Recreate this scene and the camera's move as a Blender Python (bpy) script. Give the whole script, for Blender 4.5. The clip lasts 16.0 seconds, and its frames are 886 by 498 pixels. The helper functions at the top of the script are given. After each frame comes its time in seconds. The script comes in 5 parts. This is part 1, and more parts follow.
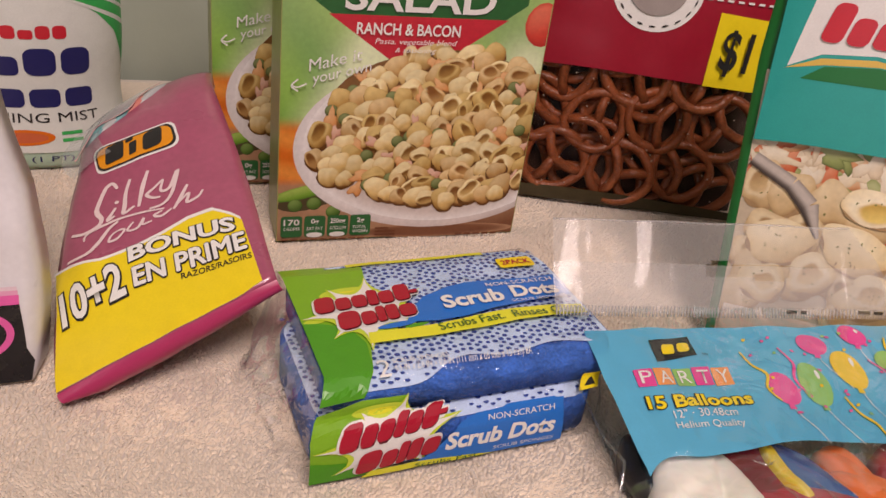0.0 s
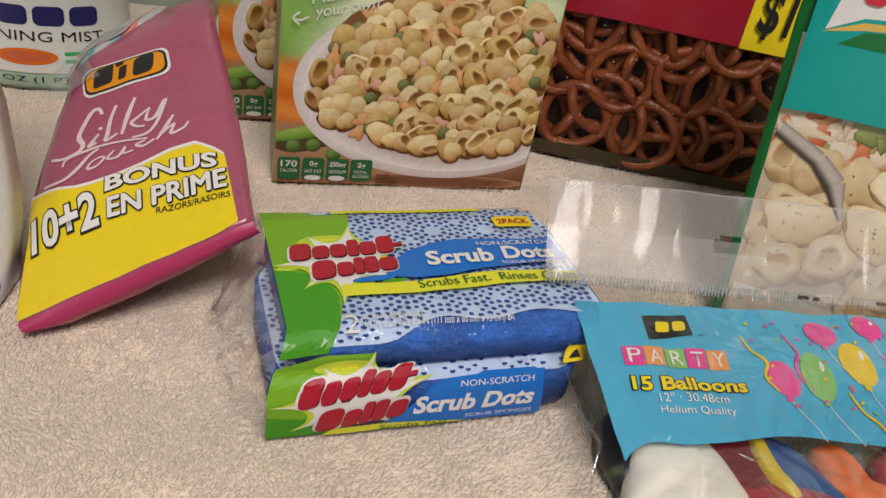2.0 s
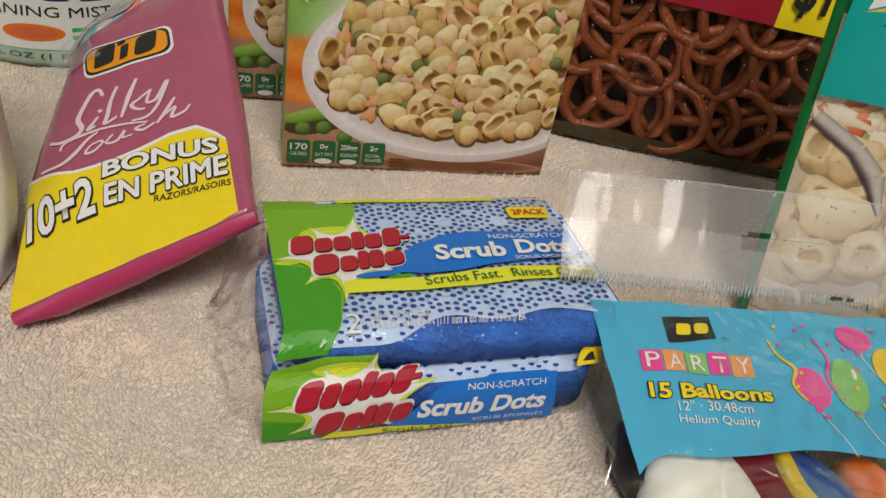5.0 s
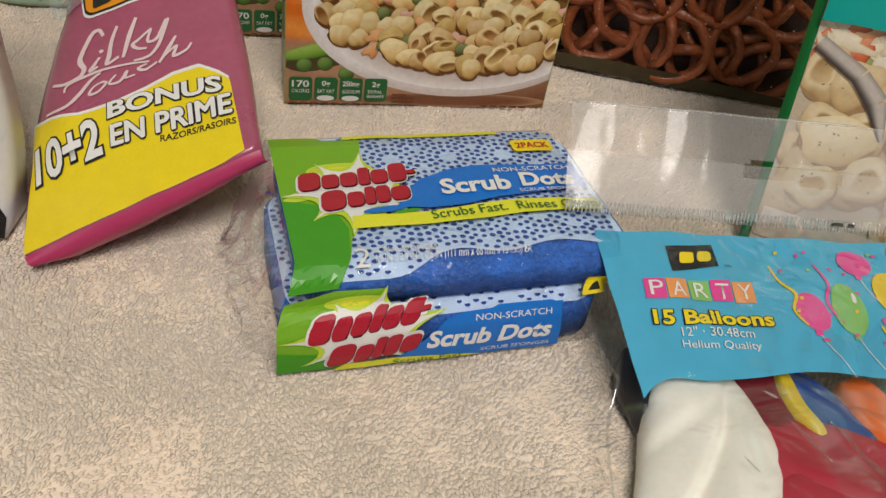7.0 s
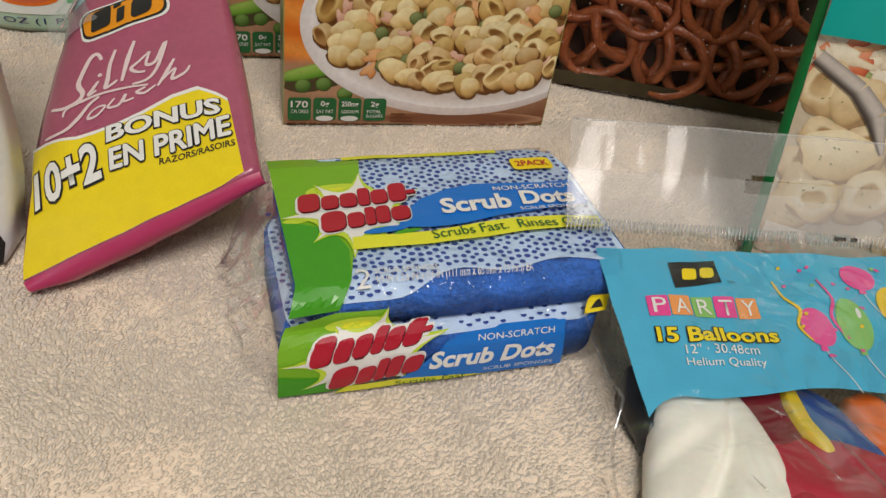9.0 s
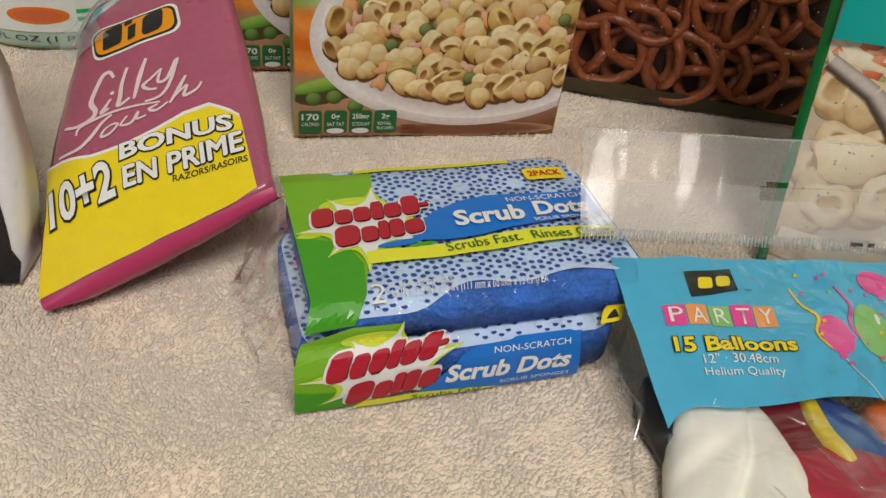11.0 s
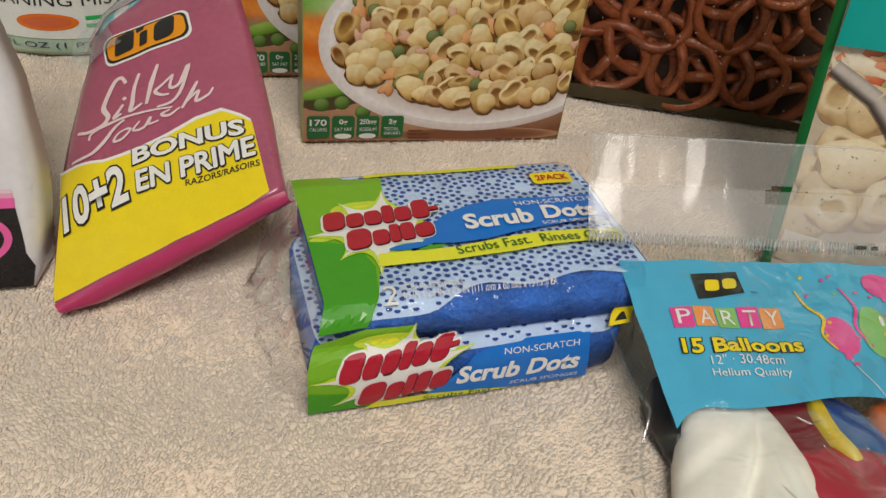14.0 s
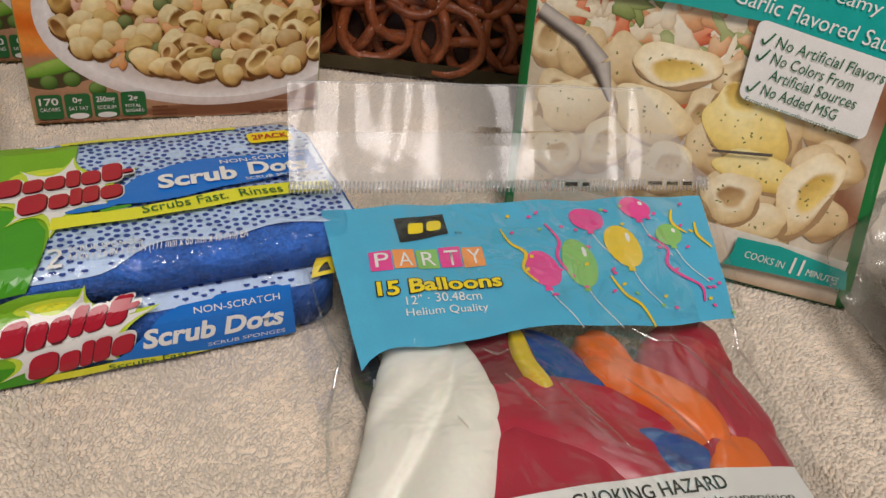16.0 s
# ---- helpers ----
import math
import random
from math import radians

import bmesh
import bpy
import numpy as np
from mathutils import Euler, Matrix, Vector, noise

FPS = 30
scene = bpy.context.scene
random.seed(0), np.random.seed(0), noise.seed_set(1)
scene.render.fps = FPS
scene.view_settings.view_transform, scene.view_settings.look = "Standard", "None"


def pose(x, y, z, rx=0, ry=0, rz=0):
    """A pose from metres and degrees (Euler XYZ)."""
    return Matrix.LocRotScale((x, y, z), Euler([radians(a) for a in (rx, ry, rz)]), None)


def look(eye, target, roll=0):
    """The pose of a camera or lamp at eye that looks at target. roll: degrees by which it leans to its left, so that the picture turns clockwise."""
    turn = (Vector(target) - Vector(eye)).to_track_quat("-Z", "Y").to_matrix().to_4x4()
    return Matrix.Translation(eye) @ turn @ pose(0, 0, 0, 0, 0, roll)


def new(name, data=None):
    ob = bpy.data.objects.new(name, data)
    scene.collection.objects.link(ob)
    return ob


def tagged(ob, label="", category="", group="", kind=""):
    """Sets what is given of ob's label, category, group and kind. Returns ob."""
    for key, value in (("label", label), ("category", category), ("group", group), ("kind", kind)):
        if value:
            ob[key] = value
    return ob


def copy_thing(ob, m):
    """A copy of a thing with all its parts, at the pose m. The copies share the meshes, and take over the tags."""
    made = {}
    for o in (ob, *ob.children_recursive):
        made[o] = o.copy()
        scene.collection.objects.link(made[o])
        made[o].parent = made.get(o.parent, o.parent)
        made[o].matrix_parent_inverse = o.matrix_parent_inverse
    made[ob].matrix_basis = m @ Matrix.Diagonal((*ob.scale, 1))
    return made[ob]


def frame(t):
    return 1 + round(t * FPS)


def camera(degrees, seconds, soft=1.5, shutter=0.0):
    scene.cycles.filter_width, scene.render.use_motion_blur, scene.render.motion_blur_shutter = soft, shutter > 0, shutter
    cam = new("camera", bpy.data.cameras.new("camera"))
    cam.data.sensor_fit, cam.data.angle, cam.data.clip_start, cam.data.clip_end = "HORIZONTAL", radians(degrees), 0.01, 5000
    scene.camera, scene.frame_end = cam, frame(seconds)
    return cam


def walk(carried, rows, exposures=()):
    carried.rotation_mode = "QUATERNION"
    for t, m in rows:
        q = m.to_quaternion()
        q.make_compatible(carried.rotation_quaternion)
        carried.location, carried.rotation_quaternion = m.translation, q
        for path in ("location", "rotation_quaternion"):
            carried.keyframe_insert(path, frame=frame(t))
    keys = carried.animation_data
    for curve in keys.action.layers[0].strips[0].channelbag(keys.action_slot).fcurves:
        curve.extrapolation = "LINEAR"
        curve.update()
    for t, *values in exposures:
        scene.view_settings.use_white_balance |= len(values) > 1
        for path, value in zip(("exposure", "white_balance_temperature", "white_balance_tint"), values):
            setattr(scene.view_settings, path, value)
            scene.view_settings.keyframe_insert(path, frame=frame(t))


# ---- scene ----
cam = camera(55.9, 16.0, soft=1.45, shutter=0.18)
PATH = [
    (0, (0.0000, 0.0000, 0.2088), (0.1907, 0.8603, -0.2641), 7.15),
    (0.5, (0.0001, 0.0072, 0.1995), (0.1672, 0.8572, -0.3000), 8.07),
    (1, (0.0025, 0.0082, 0.1975), (0.1642, 0.8461, -0.3240), 8.99),
    (1.5, (0.0146, 0.0077, 0.2027), (0.1657, 0.8424, -0.3269), 9.20),
    (2, (0.0222, 0.0144, 0.2025), (0.1706, 0.8510, -0.3250), 10.21),
    (2.5, (0.0253, 0.0253, 0.2027), (0.1580, 0.8654, -0.3231), 10.33),
    (3, (0.0301, 0.0284, 0.2012), (0.1537, 0.8671, -0.3292), 11.09),
    (5.5, (0.0299, 0.0313, 0.2016), (0.1486, 0.8334, -0.3836), 9.61),
    (6, (0.0283, 0.0310, 0.1982), (0.1488, 0.8078, -0.4200), 9.51),
    (6.5, (0.0284, 0.0296, 0.2005), (0.1505, 0.8028, -0.4218), 9.43),
    (7, (0.0279, 0.0276, 0.2027), (0.1512, 0.8022, -0.4177), 9.30),
    (7.5, (0.0253, 0.0270, 0.1985), (0.1476, 0.8041, -0.4189), 9.33),
    (8, (0.0267, 0.0305, 0.1988), (0.1503, 0.8071, -0.4190), 9.69),
    (8.5, (0.0286, 0.0296, 0.2098), (0.1493, 0.8080, -0.4062), 9.12),
    (9, (0.0279, 0.0294, 0.2026), (0.1493, 0.8164, -0.4023), 8.38),
    (9.5, (0.0271, 0.0294, 0.2040), (0.1449, 0.8190, -0.3982), 7.79),
    (12, (0.0249, 0.0325, 0.2038), (0.1342, 0.8259, -0.3949), 6.75),
    (12.5, (0.0224, 0.0310, 0.2036), (0.1328, 0.8251, -0.3942), 6.76),
    (13, (0.0230, 0.0306, 0.2040), (0.1316, 0.8250, -0.3936), 6.72),
    (13.5, (0.0228, 0.0287, 0.2044), (0.1338, 0.8248, -0.3906), 6.77),
    (14, (0.0218, 0.0280, 0.2048), (0.1337, 0.8245, -0.3895), 6.95),
    (14.5, (0.0304, 0.0205, 0.2059), (0.1374, 0.8192, -0.3862), 6.74),
    (15, (0.0754, 0.0144, 0.1965), (0.2268, 0.8114, -0.3883), 5.91),
    (15.5, (0.0902, 0.0168, 0.1942), (0.3078, 0.8063, -0.3797), 7.32),
    (16, (0.0915, 0.0147, 0.1891), (0.3148, 0.8055, -0.3807), 7.26),
]
walk(cam, [(t, look(eye, target, roll)) for t, eye, target, roll in PATH],
     [(0.0, -0.02, 7100, 30), (1.0, -0.03, 6800, 23), (2.5, -0.10, 6500, 13), (5.5, -0.08, 6500, 10), (14.5, -0.10, 6500, 9), (15.5, -0.14, 6500, 10), (16.0, -0.17, 6500, 14)])

# ---- light: a warm ceiling lamp and a window behind the camera ----
world = bpy.data.worlds.new("world")
scene.world = world
world.use_nodes = True
world.node_tree.nodes["Background"].inputs[0].default_value = (0.9, 0.95, 1.0, 1)
world.node_tree.nodes["Background"].inputs[1].default_value = 0.3


def area_lamp(name, eye, target, sx, sy, watts, colour):
    d = bpy.data.lights.new(name, "AREA")
    d.shape, d.size, d.size_y, d.energy, d.color = "RECTANGLE", sx, sy, watts, colour
    ob = new(name, d)
    ob.matrix_basis = look(eye, target)
    return ob


area_lamp("ceiling_lamp_light", (0.14, -0.78, 1.52), (0.12, 0.3, 0), 0.60, 0.60, 26.6, (0.98, 0.92, 0.855))
area_lamp("window_light", (-0.7, -1.36, 0.75), (0.1, 0.3, 0.1), 0.7, 0.9, 4.0, (0.82, 0.92, 1.0))

# ---- materials ----


def principled(name):
    m = bpy.data.materials.new(name)
    m.use_nodes = True
    return m, m.node_tree.nodes, m.node_tree.links, m.node_tree.nodes["Principled BSDF"]


def mat(name, colour, rough=0.5, var=0.08, scale=120, bump=0.0, bump_scale=900, metal=0.0, coat=0.0, sss=0.0, sheen=0.0):
    """A surface with colour variation at two scales, uneven gloss and fine relief."""
    m, nodes, links, p = principled(name)
    tc = nodes.new("ShaderNodeTexCoord")
    big, fine = nodes.new("ShaderNodeTexNoise"), nodes.new("ShaderNodeTexNoise")
    big.inputs["Scale"].default_value, fine.inputs["Scale"].default_value = scale, scale * 9
    big.inputs["Detail"].default_value = 4
    for n in (big, fine):
        links.new(tc.outputs["Object"], n.inputs["Vector"])
    add = nodes.new("ShaderNodeMath")
    add.operation = "ADD"
    links.new(big.outputs["Fac"], add.inputs[0])
    links.new(fine.outputs["Fac"], add.inputs[1])
    ramp = nodes.new("ShaderNodeMapRange")
    ramp.inputs["From Min"].default_value, ramp.inputs["From Max"].default_value = 0.6, 1.4
    ramp.inputs["To Min"].default_value, ramp.inputs["To Max"].default_value = 1 - var, 1 + var
    links.new(add.outputs[0], ramp.inputs["Value"])
    mul = nodes.new("ShaderNodeVectorMath")
    mul.operation = "SCALE"
    mul.inputs[0].default_value = colour[:3]
    links.new(ramp.outputs[0], mul.inputs["Scale"])
    links.new(mul.outputs[0], p.inputs["Base Color"])
    rr = nodes.new("ShaderNodeMapRange")
    rr.inputs["To Min"].default_value, rr.inputs["To Max"].default_value = max(rough - 0.08, 0.02), min(rough + 0.08, 1)
    links.new(big.outputs["Fac"], rr.inputs["Value"])
    links.new(rr.outputs[0], p.inputs["Roughness"])
    p.inputs["Metallic"].default_value, p.inputs["Coat Weight"].default_value = metal, coat
    p.inputs["Coat Roughness"].default_value = 0.12
    p.inputs["Sheen Weight"].default_value = sheen
    if sss:
        p.inputs["Subsurface Weight"].default_value, p.inputs["Subsurface Scale"].default_value = sss, 0.004
    if bump:
        bn = nodes.new("ShaderNodeTexNoise")
        bn.inputs["Scale"].default_value, bn.inputs["Detail"].default_value = bump_scale, 3
        links.new(tc.outputs["Object"], bn.inputs["Vector"])
        b = nodes.new("ShaderNodeBump")
        b.inputs["Strength"].default_value, b.inputs["Distance"].default_value = bump, 0.001
        links.new(bn.outputs["Fac"], b.inputs["Height"])
        links.new(b.outputs[0], p.inputs["Normal"])
    return m


def film(name, gloss=1.0, base=0.03, haze=0.0, rough=0.07, tint=(0.985, 0.985, 0.985), crinkle=0.4, size=90):
    """Clear wrapping film: see-through, with wrinkled gloss and a little white haze."""
    m, nodes, links, p = principled(name)
    nodes.remove(p)
    out = nodes["Material Output"]
    tc, noise_ = nodes.new("ShaderNodeTexCoord"), nodes.new("ShaderNodeTexNoise")
    noise_.inputs["Scale"].default_value, noise_.inputs["Detail"].default_value = size, 2
    noise_.inputs["Distortion"].default_value = 1.2
    links.new(tc.outputs["Object"], noise_.inputs["Vector"])
    b = nodes.new("ShaderNodeBump")
    b.inputs["Strength"].default_value, b.inputs["Distance"].default_value = crinkle, 0.004
    links.new(noise_.outputs["Fac"], b.inputs["Height"])
    clear, shine, white = (nodes.new("ShaderNodeBsdf" + k) for k in ("Transparent", "Glossy", "Diffuse"))
    clear.inputs[0].default_value = (*tint, 1)
    shine.inputs["Roughness"].default_value = rough
    links.new(b.outputs[0], shine.inputs["Normal"])
    white.inputs[0].default_value = (0.85, 0.85, 0.85, 1)
    fres = nodes.new("ShaderNodeFresnel")
    fres.inputs["IOR"].default_value = 1.5
    links.new(b.outputs[0], fres.inputs["Normal"])
    k = nodes.new("ShaderNodeMath")
    k.operation, k.use_clamp = "MULTIPLY_ADD", True
    k.inputs[1].default_value, k.inputs[2].default_value = 0.55 * gloss, base
    links.new(fres.outputs[0], k.inputs[0])
    hz, mx = nodes.new("ShaderNodeMixShader"), nodes.new("ShaderNodeMixShader")
    hz.inputs[0].default_value = haze
    links.new(clear.outputs[0], hz.inputs[1])
    links.new(white.outputs[0], hz.inputs[2])
    links.new(k.outputs[0], mx.inputs[0])
    links.new(hz.outputs[0], mx.inputs[1])
    links.new(shine.outputs[0], mx.inputs[2])
    links.new(mx.outputs[0], out.inputs["Surface"])
    return m


def ink(name, colour, rough=0.32, var=0.06):
    return mat("ink_" + name, colour, rough, var, 150, 0.05, 500)


TOWEL = mat("towel_terry", (0.80, 0.68, 0.55), 0.95, 0.10, 40, 0.2, 1400, sheen=0.4)
WALL = mat("wall_paint", (0.36, 0.41, 0.34), 0.7, 0.04, 6, 0.1, 300)
# for walls out of view, kept dark to hold down the fill light
WALL_DARK = mat("unseen_wall_dark", (0.16, 0.11, 0.07), 0.6, 0.15, 10, 0.1, 200)
CEIL = mat("ceiling_paint", (0.5, 0.48, 0.45), 0.8, 0.03, 8)
WOOD = mat("table_wood", (0.22, 0.12, 0.06), 0.45, 0.25, 14, 0.2, 90)
WHITE, BLACK = ink("white", (0.8, 0.79, 0.76)), ink("black", (0.02, 0.018, 0.018))
YELLOW, RED = ink("yellow", (0.85, 0.66, 0.015)), ink("red", (0.62, 0.025, 0.04))
CARD_EDGE = ink("card", (0.30, 0.33, 0.10))
HAZY = film("hazy_film", 0.5, 0.006, 0.18, 0.12, crinkle=0.10, size=45)

# ---- building helpers ----
MM = 0.001


def chain(ob):
    m = Matrix()
    while ob is not None:
        m = ob.matrix_basis @ m
        ob = ob.parent
    return m


def thing(name, at, label, category, group="", turn=0.0):
    ob = new(name)
    ob.empty_display_size = 0.02
    ob.matrix_basis = pose(*at, 0, 0, turn)
    return tagged(ob, label, category, group)


def part(name, bm, material, parent, label="", smooth=True, local=False):
    """Links a bmesh as one mesh object under a thing or a part; its points are in the world unless local."""
    if not local and parent is not None:
        bm.transform(chain(parent).inverted())
    me = bpy.data.meshes.new(name)
    bm.normal_update()
    bm.to_mesh(me)
    bm.free()
    for m in material if isinstance(material, (list, tuple)) else [material]:
        me.materials.append(m)
    for p in me.polygons:
        p.use_smooth = smooth
    ob = new(name, me)
    ob.parent = parent
    return tagged(ob, label)


def refine(bm, step):
    """Cuts faces into triangles and halves their longest edges until none is longer than step."""
    bm.normal_update()
    bmesh.ops.triangulate(bm, faces=bm.faces[:], ngon_method="EAR_CLIP")
    work = [[v.co.copy() for v in f.verts] for f in bm.faces]
    bm.clear()
    places = {}

    def vert(c):
        key = (round(c.x, 3), round(c.y, 3))
        if key not in places:
            places[key] = bm.verts.new(c)
        return places[key]
    while work:
        a, b, c = work.pop()
        sides = [(b - a).length, (c - b).length, (a - c).length]
        k = sides.index(max(sides))
        if sides[k] > step:
            p, q, r = (a, b, c) if k == 0 else (b, c, a) if k == 1 else (c, a, b)
            m = (p + q) / 2
            work += [[p, m, r], [m, q, r]]
            continue
        vs = [vert(a), vert(b), vert(c)]
        if len(set(vs)) == 3 and bm.faces.get(vs) is None:
            bm.faces.new(vs)


def printed(name, shapes, S, mats, parent, label="", lift=0.15, step=6.0, local=False, gap=0.08):
    """Flat print: polygons (points in mm on a face, ink number) laid on the surface S, each over the last."""
    bm = bmesh.new()
    for i, (pts, k) in enumerate(shapes):
        one = bmesh.new()
        one.faces.new([one.verts.new((u, v, 0)) for u, v in pts])
        if step:
            refine(one, step)
        idx = {w: bm.verts.new(S(w.co.x, w.co.y, lift + (gap if len(shapes) < 40 else 0.0012) * i)) for w in one.verts}
        for f in one.faces:
            g = bm.faces.new([idx[w] for w in f.verts])
            g.material_index = k
        one.free()
    return part(name, bm, mats, parent, label, smooth=False, local=local)


def letters(text, S, at, width, height, material, parent, angle=0.0, bold=0.0, slant=0.0, lift=0.3, name="lettering", local=False, bend=0.0, outline=None, label=""):
    """Writing with the built-in font, fitted to a width and height in mm, on the surface S."""
    made = None
    for extra, m, up in ((0.045, outline, lift - (0.06 if height < 8 else 0.3)), (0.0, material, lift)):
        if m is None:
            continue
        c = bpy.data.curves.new("writing", "FONT")
        thick = bold + extra
        c.body, c.offset, c.shear, c.resolution_u, c.fill_mode = text, 0.0 if "M" in text else thick, slant, 3, "FRONT"
        ob = bpy.data.objects.new("writing", c)
        me = bpy.data.meshes.new_from_object(ob)
        bpy.data.objects.remove(ob)
        bm = bmesh.new()
        bm.from_mesh(me)
        if "M" in text and thick > 0.005:
            # the letter M thickens badly by offset: lay shifted copies over one another
            flat = [v.co.copy() for v in bm.verts]
            tris = [[v.index for v in f.verts] for f in bm.faces]
            for k in range(8):
                shift = Vector((thick * math.cos(k * math.pi / 4), thick * math.sin(k * math.pi / 4), 0.02 * (k + 1)))
                vs = [bm.verts.new(q + shift) for q in flat]
                for f in tris:
                    bm.faces.new([vs[i] for i in f])
        bpy.data.meshes.remove(me)
        xs = [v.co.x for v in bm.verts]
        ys = [v.co.y for v in bm.verts]
        if extra == 0.0 or made is None:
            x0, x1 = min(xs), max(xs)
            y0, y1 = min(ys), max(ys)
        if made is not None:
            x0, x1, y0, y1 = made
        ca, sa = math.cos(radians(angle)), math.sin(radians(angle))
        bmesh.ops.triangulate(bm, faces=bm.faces[:])
        for v in bm.verts:
            a = (v.co.x - x0) / (x1 - x0) * width
            b = (v.co.y - y0) / (y1 - y0) * height + bend * math.sin(math.pi * a / width)
            v.co = S(at[0] + a * ca - b * sa, at[1] + a * sa + b * ca, up + v.co.z)
        part(name, bm, m, parent, label, local=local)
        made = (x0, x1, y0, y1)


def ell(cx, cy, rx, ry, n=28, rot=0.0, a0=0.0, a1=360.0):
    c, s = math.cos(radians(rot)), math.sin(radians(rot))
    out = []
    for i in range(n):
        a = radians(a0 + (a1 - a0) * i / (n if a1 - a0 == 360 else n - 1))
        x, y = rx * math.cos(a), ry * math.sin(a)
        out.append((cx + x * c - y * s, cy + x * s + y * c))
    return out


def rect(u0, v0, u1, v1):
    return [(u0, v0), (u1, v0), (u1, v1), (u0, v1)]


def rrect(u0, v0, u1, v1, r=1.0, skew=0.0, rise=0.0):
    out = []
    for cx, cy, a in ((u1 - r, v0 + r, -90), (u1 - r, v1 - r, 0), (u0 + r, v1 - r, 90), (u0 + r, v0 + r, 180)):
        for k in range(5):
            t = radians(a + 22.5 * k)
            x, y = cx + r * math.cos(t), cy + r * math.sin(t)
            out.append((x + skew * (y - v0), y + rise * (x - u0)))
    return out


def ribbon(points, width, taper=0.0):
    """A brush stroke along a smooth line through a few points."""
    p = [Vector((x, y)) for x, y in points]
    line = []
    for i in range(len(p) - 1):
        a, b, c, d = p[max(i - 1, 0)], p[i], p[i + 1], p[min(i + 2, len(p) - 1)]
        for k in range(6):
            t = k / 6
            line.append(0.5 * ((2 * b) + (c - a) * t + (2 * a - 5 * b + 4 * c - d) * t * t + (3 * b - a - 3 * c + d) * t ** 3))
    line.append(p[-1])
    left, right = [], []
    for i, q in enumerate(line):
        t = line[min(i + 1, len(line) - 1)] - line[max(i - 1, 0)]
        n = Vector((-t.y, t.x)).normalized()
        w = width / 2 * (1 - taper * abs(2 * i / (len(line) - 1) - 1))
        left.append(tuple(q + n * w))
        right.append(tuple(q - n * w))
    quads = [[left[i], right[i], right[i + 1], left[i + 1]] for i in range(len(line) - 1)]
    return quads


def wordmark(u0, v0, u1, v1, n, slant=0.2, rise=0.0, seed=3, gap=0.02):
    """A row of plain rounded blocks in place of a brand's letters; a list of pieces, each a list of polygons."""
    rng = random.Random(seed)
    w, h = (u1 - u0) / n, v1 - v0
    pieces = []
    for i in range(n):
        a, b = u0 + i * w + gap * w / 2, u0 + (i + 1) * w - gap * w / 2
        low = v0 + rise * i * w
        k = h if i == 0 or rng.random() < 0.25 else 0.70 * h
        piece = [rrect(a + 0.06 * w, low, b - 0.06 * w, low + k, min(0.3 * w, 0.3 * k))]
        pieces.append([[(u + slant * (v - low), v) for u, v in p] for p in piece])
    return pieces


def printed_each(name, pieces, S, material, parent, lift, label="", step=5.0, local=False):
    for piece in pieces:
        printed(name, [(p, 0) for p in piece], S, [material], parent, label, lift, step, local, 0.0)


def sheet(nu, nv, point):
    """A grid of faces; point(i/nu, j/nv) gives the places."""
    bm = bmesh.new()
    g = [[bm.verts.new(point(i / nu, j / nv)) for i in range(nu + 1)] for j in range(nv + 1)]
    for j in range(nv):
        for i in range(nu):
            bm.faces.new((g[j][i], g[j][i + 1], g[j + 1][i + 1], g[j + 1][i]))
    return bm


def shell(nu, nv, front, back):
    """A closed body between a front and a back grid."""
    bm = bmesh.new()
    gs = []
    for point in (front, back):
        gs.append([[bm.verts.new(point(i / nu, j / nv)) for i in range(nu + 1)] for j in range(nv + 1)])
    f, b = gs
    for j in range(nv):
        for i in range(nu):
            bm.faces.new((f[j][i], f[j][i + 1], f[j + 1][i + 1], f[j + 1][i]))
            bm.faces.new((b[j][i], b[j + 1][i], b[j + 1][i + 1], b[j][i + 1]))
    for i in range(nu):
        bm.faces.new((f[0][i], b[0][i], b[0][i + 1], f[0][i + 1]))
        bm.faces.new((f[nv][i], f[nv][i + 1], b[nv][i + 1], b[nv][i]))
    for j in range(nv):
        bm.faces.new((f[j][0], f[j + 1][0], b[j + 1][0], b[j][0]))
        bm.faces.new((f[j][nu], b[j][nu], b[j + 1][nu], f[j + 1][nu]))
    return bm


def box_bm(x0, y0, z0, x1, y1, z1, bevel=0.0, seg=2):
    bm = bmesh.new()
    bmesh.ops.create_cube(bm, size=1)
    for v in bm.verts:
        v.co = ((x0 + x1) / 2 + v.co.x * (x1 - x0), (y0 + y1) / 2 + v.co.y * (y1 - y0), (z0 + z1) / 2 + v.co.z * (z1 - z0))
    if bevel:
        bmesh.ops.bevel(bm, geom=bm.edges[:], offset=bevel, segments=seg, affect="EDGES", profile=0.5)
    return bm


